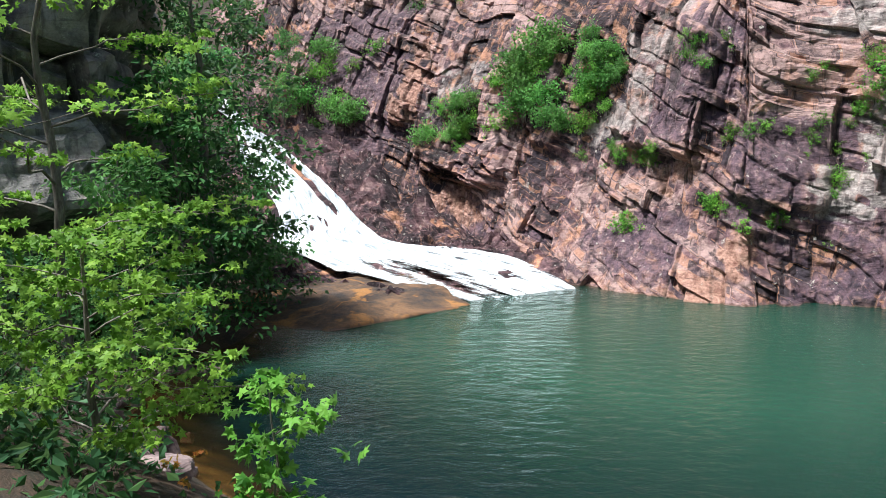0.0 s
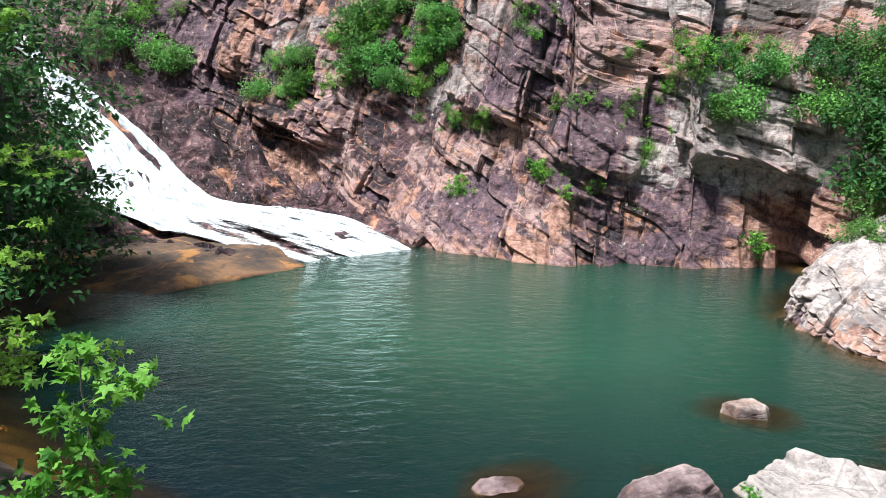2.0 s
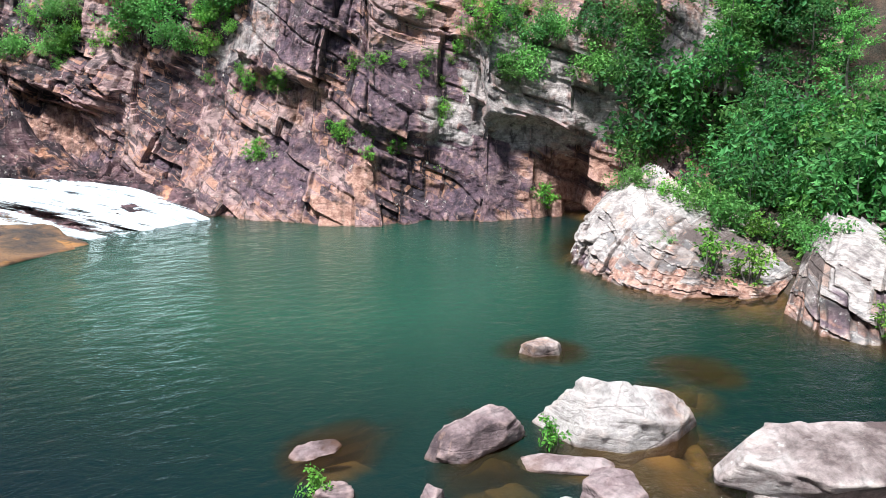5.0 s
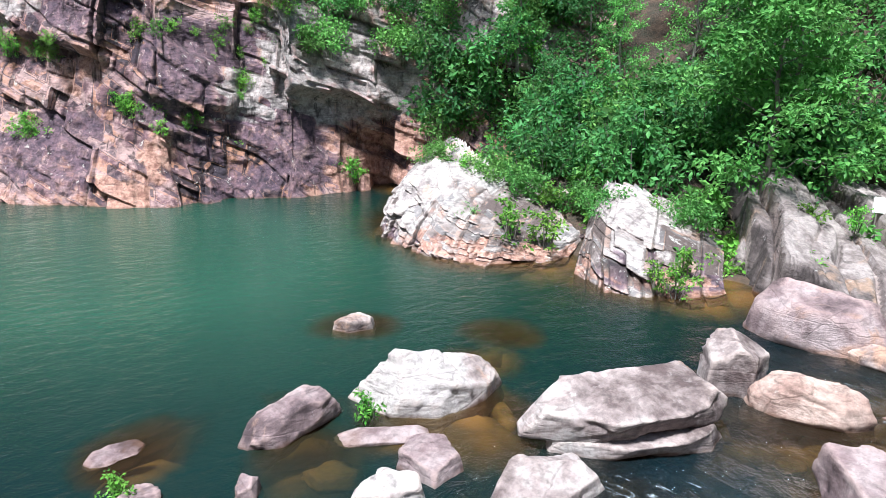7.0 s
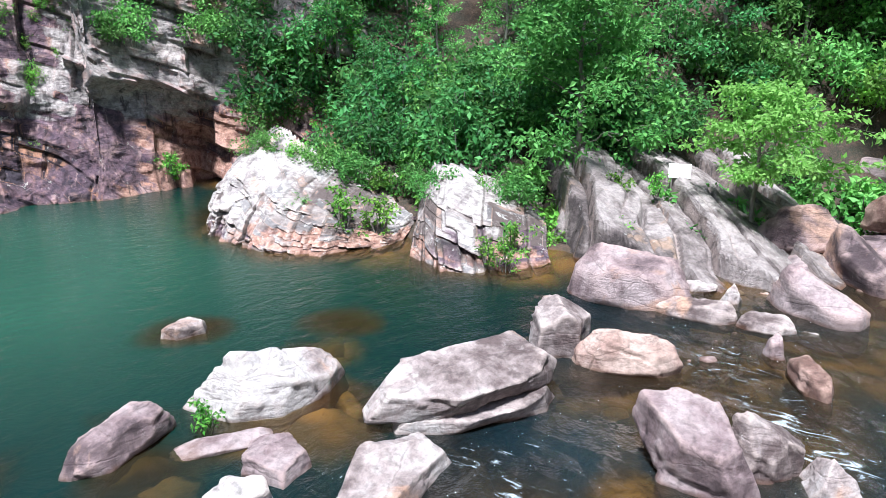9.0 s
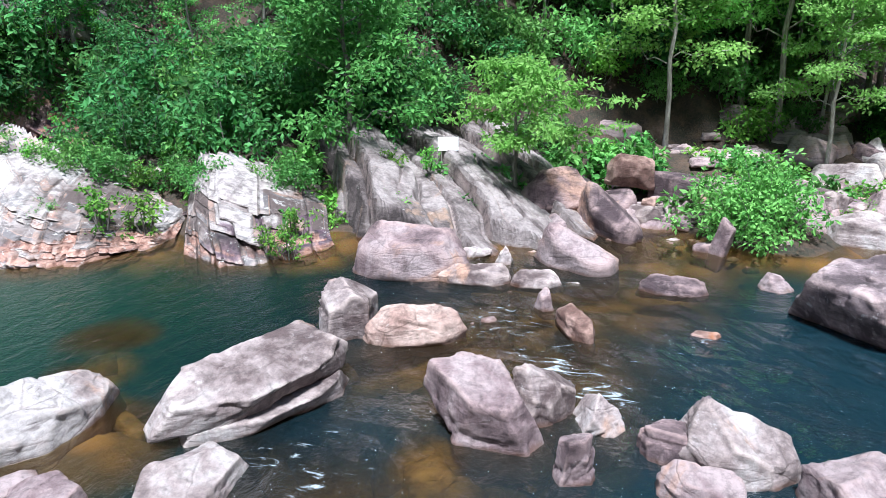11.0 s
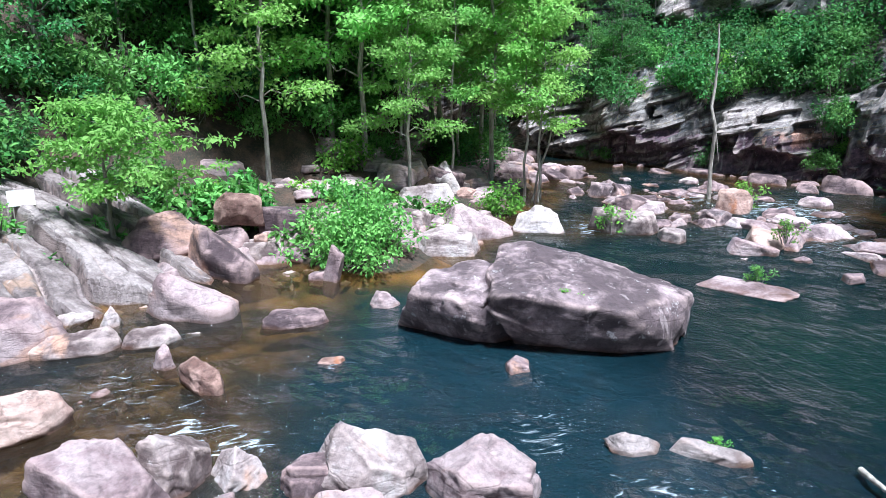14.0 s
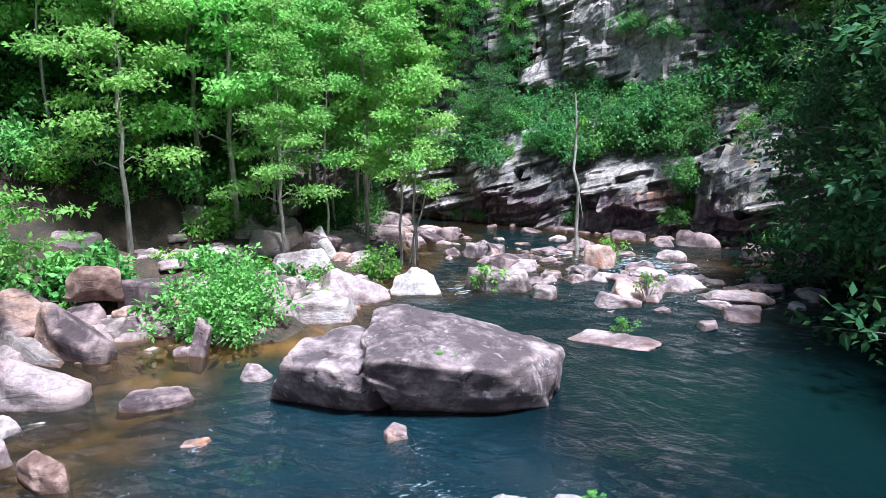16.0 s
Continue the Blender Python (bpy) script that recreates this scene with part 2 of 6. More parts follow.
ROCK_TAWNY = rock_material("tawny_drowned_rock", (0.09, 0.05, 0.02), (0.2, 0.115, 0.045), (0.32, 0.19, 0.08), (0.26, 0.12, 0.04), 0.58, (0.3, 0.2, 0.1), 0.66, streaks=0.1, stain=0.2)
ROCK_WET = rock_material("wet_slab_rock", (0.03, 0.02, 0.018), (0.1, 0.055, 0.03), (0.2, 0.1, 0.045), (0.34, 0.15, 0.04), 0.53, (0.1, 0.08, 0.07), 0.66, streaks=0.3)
ROCK_WET.node_tree.nodes["Principled BSDF"].inputs["Specular IOR Level"].default_value = 0.6


def leaf_material(name, a, b, c, shine=0.18, thin=0.38):
    m, t, bsdf = nodes_of(name)
    T = Tree(t)
    geo = t.nodes.new("ShaderNodeNewGeometry")
    col = T.ramp(geo.outputs["Random Per Island"], [(0.0, a), (0.55, b), (1.0, c)])
    n = T.noise(geo.outputs["Position"], 0.7, 3)
    col = T.mix(T.math("MULTIPLY", T.grey(n, 0.4, 0.65), 0.5), col, c)
    info = t.nodes.new("ShaderNodeObjectInfo")
    tone = t.nodes.new("ShaderNodeHueSaturation")
    T.link(T.math("ADD", T.math("MULTIPLY", info.outputs["Random"], 0.03), 0.5), tone.inputs["Hue"])
    T.link(T.math("ADD", T.math("MULTIPLY", T.math("FRACT", T.math("MULTIPLY", info.outputs["Random"], 7.31)), 0.75), 0.62), tone.inputs["Value"])
    T.link(col, tone.inputs["Color"])
    col = tone.outputs[0]
    T.link(col, bsdf.inputs["Base Color"])
    bsdf.inputs["Roughness"].default_value = 0.5
    bsdf.inputs["Specular IOR Level"].default_value = shine
    tr = t.nodes.new("ShaderNodeBsdfTranslucent")
    T.link(T.mix(0.4, col, (0.25, 0.42, 0.14)), tr.inputs[0])
    mx = t.nodes.new("ShaderNodeMixShader")
    mx.inputs[0].default_value = thin
    T.link(bsdf.outputs[0], mx.inputs[1])
    T.link(tr.outputs[0], mx.inputs[2])
    T.link(mx.outputs[0], t.nodes["Material Output"].inputs[0])
    return m


LEAF_BRIGHT = leaf_material("bright_leaves", (0.06, 0.17, 0.02), (0.15, 0.34, 0.04), (0.28, 0.48, 0.08))
LEAF_MID = leaf_material("green_leaves", (0.045, 0.14, 0.03), (0.115, 0.28, 0.055), (0.24, 0.46, 0.12))
LEAF_LIME = leaf_material("lime_leaves", (0.19, 0.4, 0.06), (0.31, 0.55, 0.11), (0.44, 0.68, 0.19), thin=0.52)
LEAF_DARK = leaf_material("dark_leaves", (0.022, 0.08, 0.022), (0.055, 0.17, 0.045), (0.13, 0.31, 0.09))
LEAF_GUM = leaf_material("sweetgum_leaves", (0.1, 0.24, 0.02), (0.2, 0.4, 0.04), (0.36, 0.56, 0.08))
# leaf colour darkened to paint in the shade on trees and undergrowth
LEAF_SHADED = leaf_material("shaded_leaves", (0.01, 0.042, 0.014), (0.028, 0.09, 0.03), (0.065, 0.18, 0.06))
LEAF_RED = leaf_material("turning_leaves", (0.25, 0.03, 0.015), (0.3, 0.09, 0.02), (0.35, 0.2, 0.03))


def bark_material(name="bark", k=1.0):
    m, t, bsdf = nodes_of(name)
    T = Tree(t)
    pos = t.nodes.new("ShaderNodeNewGeometry").outputs["Position"]
    n = T.noise(T.mapped(pos, (9, 9, 1.6)), 1.5, 7, 0.7)
    col = T.ramp(n, [(0.3, (0.06 * k, 0.05 * k, 0.042 * k)), (0.55, (0.2 * k, 0.175 * k, 0.15 * k)), (0.72, (0.36 * k, 0.34 * k, 0.31 * k))])
    T.link(col, bsdf.inputs["Base Color"])
    bsdf.inputs["Roughness"].default_value = 0.9
    T.link(T.bump(n, 0.6, 0.03), bsdf.inputs["Normal"])
    return m


BARK = bark_material()
BARK_PALE = bark_material("pale_bark", 1.9)


def soil_material():
    m, t, bsdf = nodes_of("forest_floor")
    T = Tree(t)
    pos = t.nodes.new("ShaderNodeNewGeometry").outputs["Position"]
    a = T.noise(pos, 0.9, 8, 0.7)
    col = T.ramp(a, [(0.3, (0.012, 0.02, 0.008)), (0.48, (0.035, 0.026, 0.017)), (0.6, (0.085, 0.05, 0.032)), (0.75, (0.14, 0.11, 0.085))])
    b = T.noise(pos, 14, 6, 0.7)
    col = T.mix(T.math("MULTIPLY", T.grey(b, 0.45, 0.7), 0.7), col, (0.11, 0.062, 0.04))
    sep = t.nodes.new("ShaderNodeSeparateXYZ")
    T.link(pos, sep.inputs[0])
    # river bed: tawny stones
    bed = T.add("ShaderNodeTexVoronoi", Scale=1.3)
    T.link(pos, bed.inputs["Vector"])
    stones = T.ramp(bed.outputs["Distance"], [(0.0, (0.32, 0.175, 0.06)), (0.45, (0.2, 0.105, 0.04)), (0.7, (0.07, 0.045, 0.025))])
    col = T.mix(T.grey(sep.outputs["Z"], 0.05, -0.1), col, stones)
    T.link(col, bsdf.inputs["Base Color"])
    bsdf.inputs["Roughness"].default_value = 0.9
    T.link(T.bump(T.math("ADD", a, T.math("MULTIPLY", b, 0.4)), 0.8, 0.2), bsdf.inputs["Normal"])
    return m


SOIL = soil_material()


def water_material():
    """Clear over the shallows, turbid green where it is deep, with ripples and drifting foam."""
    m, t, bsdf = nodes_of("river_water")
    T = Tree(t)
    pos = t.nodes.new("ShaderNodeNewGeometry").outputs["Position"]
    dep = t.nodes.new("ShaderNodeAttribute")
    dep.attribute_name = "depth"
    foam = t.nodes.new("ShaderNodeAttribute")
    foam.attribute_name = "foam"
    rip = t.nodes.new("ShaderNodeAttribute")
    rip.attribute_name = "ripple"
    murk = T.grey(dep.outputs["Fac"], 0.1, 1.05)
    vary = T.math("MULTIPLY", T.math("ADD", T.noise(pos, 0.15, 3), T.math("MULTIPLY", T.noise(T.mapped(pos, (1.6, 0.8, 1)), 0.7, 4), 0.6)), 0.12)
    green = t.nodes.new("ShaderNodeAttribute")
    green.attribute_name = "green"
    # blue and darkest stops paint the mirrored sky and trees into the body
    deep = T.ramp(T.math("ADD", green.outputs["Fac"], vary), [(0.06, (0.006, 0.02, 0.027)), (0.24, (0.002, 0.008, 0.011)), (0.45, (0.004, 0.019, 0.016)), (1.0, (0.015, 0.062, 0.04))])
    body = t.nodes.new("ShaderNodeBsdfDiffuse")
    T.link(T.mix(T.grey(dep.outputs["Fac"], 0.1, 0.9), (0.05, 0.028, 0.01), deep), body.inputs[0])
    clear = t.nodes.new("ShaderNodeBsdfTransparent")
    T.link(T.mix(murk, (0.92, 0.86, 0.66), (0.7, 0.75, 0.55)), clear.inputs[0])
    under = t.nodes.new("ShaderNodeMixShader")
    T.link(T.math("ADD", T.math("MULTIPLY", murk, 0.8), 0.16), under.inputs[0])
    T.link(clear.outputs[0], under.inputs[1])
    T.link(body.outputs[0], under.inputs[2])
    w1 = T.noise(T.mapped(pos, (1.0, 1.6, 1), (0, 0, 25)), 2.2, 5, 0.6, 0.6)
    w2 = T.noise(T.mapped(pos, (1.5, 1.0, 1), (0, 0, -30)), 9.0, 4, 0.6, 0.4)
    wave = T.math("ADD", T.math("MULTIPLY", T.math("MULTIPLY", w1, 1.5), T.math("ADD", rip.outputs["Fac"], 0.035)), T.math("MULTIPLY", w2, T.math("ADD", T.math("MULTIPLY", rip.outputs["Fac"], 0.5), 0.015)))
    nrm = T.bump(wave, 0.85, 0.3)
    gloss = T.add("ShaderNodeBsdfGlossy", Roughness=0.04)
    T.link(nrm, gloss.inputs["Normal"])
    fr = T.add("ShaderNodeFresnel", IOR=1.33)
    T.link(nrm, fr.inputs["Normal"])
    surf = t.nodes.new("ShaderNodeMixShader")
    T.link(fr.outputs[0], surf.inputs[0])
    T.link(under.outputs[0], surf.inputs[1])
    T.link(gloss.outputs[0], surf.inputs[2])
    fo = t.nodes.new("ShaderNodeBsdfDiffuse")
    fo.inputs[0].default_value = (0.62, 0.68, 0.72, 1)
    fn = T.noise(T.mapped(pos, (3.4, 1.0, 1), (0, 0, 16)), 1.7, 7, 0.66, 1.5)
    speck = T.noise(pos, 15.0, 4, 0.7, 0.5)
    flecks = T.math("MULTIPLY", T.grey(speck, 0.66, 0.72), T.grey(foam.outputs["Fac"], 0.1, 0.3))
    f1 = T.grey(T.math("ADD", T.math("SUBTRACT", fn, 0.82), T.math("MULTIPLY", foam.outputs["Fac"], 0.52)), 0.0, 0.2)
    f1 = T.math("MAXIMUM", f1, T.math("MULTIPLY", flecks, 0.7))
    out = t.nodes.new("ShaderNodeMixShader")
    T.link(T.math("MULTIPLY", f1, 0.7), out.inputs[0])
    T.link(surf.outputs[0], out.inputs[1])
    T.link(fo.outputs[0], out.inputs[2])
    T.link(out.outputs[0], t.nodes["Material Output"].inputs[0])
    return m


WATER = water_material()


def cascade_material():
    m, t, bsdf = nodes_of("white_water")
    T = Tree(t)
    thick = t.nodes.new("ShaderNodeAttribute")
    thick.attribute_name = "thick"
    along = t.nodes.new("ShaderNodeAttribute")
    along.attribute_name = "along"
    across = t.nodes.new("ShaderNodeAttribute")
    across.attribute_name = "across"
    comb = t.nodes.new("ShaderNodeCombineXYZ")
    T.link(T.math("MULTIPLY", across.outputs["Fac"], 2.6), comb.inputs[0])
    T.link(T.math("MULTIPLY", along.outputs["Fac"], 0.55), comb.inputs[1])
    n = T.noise(comb.outputs[0], 1.6, 8, 0.65, 0.5)
    fine = T.noise(comb.outputs[0], 7.0, 8, 0.75, 0.8)
    cover = T.grey(T.math("ADD", T.math("MULTIPLY", T.math("ADD", T.math("MULTIPLY", n, 0.6), T.math("MULTIPLY", fine, 0.4)), 1.1), thick.outputs["Fac"]), 0.78, 0.94)
    T.link(T.ramp(n, [(0.34, (0.23, 0.27, 0.3)), (0.44, (0.46, 0.5, 0.53)), (0.58, (0.77, 0.79, 0.81))]), bsdf.inputs["Base Color"])
    bsdf.inputs["Roughness"].default_value = 0.8
    bsdf.inputs["Specular IOR Level"].default_value = 0.1
    T.link(T.bump(T.math("ADD", n, T.math("MULTIPLY", fine, 0.4)), 0.5, 0.3), bsdf.inputs["Normal"])
    tr = t.nodes.new("ShaderNodeBsdfTransparent")
    mx = t.nodes.new("ShaderNodeMixShader")
    T.link(cover, mx.inputs[0])
    T.link(tr.outputs[0], mx.inputs[1])
    T.link(bsdf.outputs[0], mx.inputs[2])
    T.link(mx.outputs[0], t.nodes["Material Output"].inputs[0])
    return m


CASCADE = cascade_material()

# ---- ground ----
SHORE = np.array([(-1, 7.2), (-3, 8.6), (-5.5, 10.2), (-8.8, 13.3), (-9.4, 16.6), (-8.6, 19.8), (-9.5, 24), (-10, 28), (-4, 33.5), (0, 32.5), (3, 30), (7.2, 26.6),
                  (10.6, 27.2), (16.6, 25.6), (17.2, 21.4), (13.2, 18.5), (12.2, 16.9), (11.9, 13.8), (13, 12.3), (14.6, 12.5), (13.4, 9.6), (14.2, 8.3), (16, 8.6), (15.6, 6.4),
                  (15.2, 4.4), (19.5, 2.4), (18.9, 0.2), (17, -1.7), (17, -3), (19, -4.4), (22, -7.1), (28, -10.5), (35, -12), (52, -14), (52, -19), (34, -19.5), (25.5, -24),
                  (16, -25.5), (6, -23), (3.2, -12), (4, -5), (4.6, 1.5), (3, 4.6)])


def shore_distance(x, y):
    """Metres to the water's edge, negative in the water."""
    a, b = SHORE, np.roll(SHORE, -1, axis=0)
    best = np.full(x.shape, 1e9)
    inside = np.zeros(x.shape, bool)
    for (ax, ay), (bx, by) in zip(a, b):
        ex, ey = bx - ax, by - ay
        t = np.clip(((x - ax) * ex + (y - ay) * ey) / (ex * ex + ey * ey), 0, 1)
        best = np.minimum(best, np.hypot(x - ax - t * ex, y - ay - t * ey))
        cross = ((ay > y) != (by > y))
        with np.errstate(divide="ignore", invalid="ignore"):
            inside ^= cross & (x < (bx - ax) * (y - ay) / (by - ay) + ax)
    return np.where(inside, -best, best)


def blob(x, y, cx, cy, r):
    return np.exp(-((x - cx) ** 2 + (y - cy) ** 2) / (r * r))


def ground_height(x, y):
    x, y = np.asarray(x, float), np.asarray(y, float)
    s = shore_distance(x, y)
    p = np.stack([x * 0.3, y * 0.3, x * 0], -1).reshape(-1, 3)
    n = fbm(p, 4, 5).reshape(x.shape)
    n2 = fbm(p * 3.7, 3, 8).reshape(x.shape)
    deepest = np.clip(0.66 + 0.5 * n, 0.2, 2) + 3.6 * blob(x, y, 0, 18, 9) + 1.6 * blob(x, y, 9, -10, 5.5) + 0.6 * blob(x, y, 9, -3, 3)
    bed = -np.minimum(deepest, -s * (0.45 + 1.2 * blob(x, y, -1, 8, 4))) + 0.12 * n
    for cx, cy, r, top in ((6.7, 11.1, 1.6, 0.3), (1.7, 8.8, 1.2, 0.28), (8.7, 9.0, 1.3, 0.25), (5.9, 7.2, 1.8, 0.15), (7.5, 8.3, 1.5, 0.4), (6.9, 2.5, 1.0, 0.3), (3.6, 7.4, 1.2, 0.4)):
        d2 = ((x - cx) ** 2 + (y - cy) ** 2) / (r * r)
        bed = np.maximum(bed, -top - (1.3 + 0.9 * n) * d2 + 0.16 * n2)
    east = 1 / (1 + np.exp(-np.clip(x - 13, -50, 50) * 0.8)) * (y > -16)
    bar = blob(x, y, 25, -4, 7)
    first = np.where(east > 0.5, 0.42 - 0.3 * bar, 0.6)
    reach = np.where(east > 0.5, 4.5 + 3 * bar, 2.5)
    # level footing under the rock walls
    wall = ((y > 19.5) & (x < 17.5)) | (y < -16)
    first = np.where(wall, 0.08, first)
    reach = np.where(wall, np.where((x < -8) & (y < 29), 5.0, 11.0), reach)
    rise = first * np.minimum(s, reach) + 0.85 * np.clip(s - reach, 0, 40) + 0.45 * np.clip(s - 40 - reach, 0, 60)
    land = rise + 0.25 * n * np.minimum(s, 3) + 0.05
    # the slope is lower where the slanting ledges lie bare
    bare = np.exp(-(np.maximum(0, np.hypot((x - 17.6), (y - 5.6)) - 3.2) / 1.8) ** 2)
    land = land * (1 - bare) + bare * np.minimum(land, np.maximum(0.05, 0.28 * s - 0.25))
    # the ledge on which the camera stands
    d = np.hypot(x, y)
    k = np.clip((3.3 - d) / 2.0, 0, 1)
    k = k * k * (3 - 2 * k)
    low = np.clip((6.5 - d) / 3.0, 0, 1) * ((x > -1.5) | (y > 1))
    land = land * (1 - low) + low * np.minimum(land, 0.25)
    return np.where(s < 0, bed, land) * (1 - k) + 3.4 * k


def build_ground():
    ax = np.r_[-1500, -700, -300, -150, np.arange(-80, -20, 2.0), np.arange(-20, 40, 0.4), np.arange(40, 90, 2.0), 150, 300, 700, 1500]
    ay = np.r_[-1500, -700, -300, -150, np.arange(-80, -28, 2.0), np.arange(-28, 40, 0.4), np.arange(40, 90, 2.0), 150, 300, 700, 1500]
    X, Y = np.meshgrid(ax, ay)
    Z = ground_height(X, Y)
    me = mesh_np("ground", np.stack([X, Y, Z], -1).reshape(-1, 3), grid_faces(len(ay), len(ax)), SOIL)
    tagged(new("ground", me), "brown leaf-strewn slopes and tawny stony river bed", "ground", kind="structure")


build_ground()

# white water: place, reach and strength
RAPIDS = [(11.4, 2.9, 1.0, 0.62), (10.6, 1.6, 0.9, 0.5), (9.5, 1.4, 1.1, 0.66), (9.2, 0.4, 0.8, 0.6), (10.6, 0.2, 1.2, 0.42), (9.6, -1.4, 1.3, 0.36), (6.3, 4.0, 0.8, 0.6), (8.7, -3.6, 0.7, 0.62), (8.2, -2.4, 1.0, 0.4), (6.4, -4.3, 0.9, 0.66), (6.4, -5.6, 1.0, 0.45),
          (11.5, -0.8, 0.5, 0.6), (13.6, 1.9, 0.6, 0.6), (10.2, -3.9, 0.6, 0.4), (20.3, -9.6, 1.6, 0.6), (18, -16, 2.6, 0.66), (21, -17.5, 2.6, 0.7), (15.6, -17.2, 2.2, 0.6), (24.0, -15.6, 2.2, 0.6)]


def build_water():
    ax, ay = np.arange(-14, 54, 0.28), np.arange(-26, 34, 0.28)
    X, Y = np.meshgrid(ax, ay)
    depth = np.maximum(0, -ground_height(X, Y))
    foam = 0.25 * blob(X, Y, -0.5, 27, 4) + 0.36 * blob(X, Y, 2.0, 27.2, 1.6) + 0.42 * blob(X, Y, -1, 26, 1.6) + 0.25 * blob(X, Y, 5.5, 24, 2.5) + 0.3 * blob(X, Y, 9.5, 17, 3.5) + 0.3 * blob(X, Y, 12.5, 10, 3) + 0.2 * blob(X, Y, 8, 21, 3)
    ripple = 0.05 + 0.08 * blob(X, Y, -4, 19, 5) + 0.18 * blob(X, Y, 0, 26, 3)
    for cx, cy, r, k in RAPIDS:
        foam = np.maximum(foam, 0.97 * k * blob(X, Y, cx, cy, r * 1.6))
        ripple = np.maximum(ripple, 0.8 * blob(X, Y, cx, cy, r * 2.6))
    ripple = np.maximum(ripple, 0.45 * blob(X, Y, 8.4, -1.5, 5.5))
    # subtracted blobs paint reflections of dark trees and blue sky into the colour
    green = np.clip(0.2 + 0.62 * blob(X, Y, 0, 18, 10.5) + 0.55 * blob(X, Y, 5.5, 19, 7) - 0.3 * blob(X, Y, -4.5, 10.5, 7) - 0.12 * blob(X, Y, 0, 12, 5) + 0.1 * blob(X, Y, 10, -9, 3.5) - 0.5 * blob(X, Y, 9.5, -0.5, 5.5), 0, 1)
    Z = 0.07 * ripple * fbm(np.stack([X * 1.2, Y * 1.2, X * 0], -1).reshape(-1, 3), 3, 9).reshape(X.shape)
    me = mesh_np("water", np.stack([X, Y, Z], -1).reshape(-1, 3), grid_faces(len(ay), len(ax)), WATER, attributes={"green": green.ravel(), "depth": depth.ravel(), "foam": foam.ravel(), "ripple": np.clip(ripple, 0, 1).ravel()})
    tagged(new("water", me), "still green plunge pool running out into dark rapids", "water", kind="structure")


build_water()


# ---- cliffs ----
def courses(a, b, thick, length, seed):
    """Beds of uneven thickness cut by joints: for each place the block's random number, the offset from its middle and the distance to its edge."""
    rng = np.random.default_rng(seed)
    lo, hi = b.min() - 1, b.max() + 1
    cuts = [lo]
    while cuts[-1] < hi:
        cuts.append(cuts[-1] + rng.uniform(*thick))
    cuts = np.array(cuts)
    row = np.clip(np.searchsorted(cuts, b) - 1, 0, len(cuts) - 2)
    rid, da, db, edge = np.zeros(len(a)), np.zeros(len(a)), np.zeros(len(a)), np.zeros(len(a))
    for k in np.unique(row):
        m = row == k
        ends = [a.min() - rng.uniform(min(1, length[1] * 0.5), length[1])]
        while ends[-1] < a.max() + 1:
            ends.append(ends[-1] + rng.uniform(*length))
        ends = np.array(ends)
        c = np.clip(np.searchsorted(ends, a[m]) - 1, 0, len(ends) - 2)
        rid[m] = rng.random(len(ends))[c]
        mid = (ends[c] + ends[c + 1]) / 2
        da[m] = a[m] - mid
        db[m] = b[m] - (cuts[k] + cuts[k + 1]) / 2
        edge[m] = np.minimum(np.minimum(a[m] - ends[c], ends[c + 1] - a[m]), np.minimum(b[m] - cuts[k], cuts[k + 1] - b[m]))
    return rid, da, db, edge


WALLS = {}


def window(v, lo, hi, soft):
    return np.clip((v - lo) / soft + 0.5, 0, 1) * np.clip((hi - v) / soft + 0.5, 0, 1)


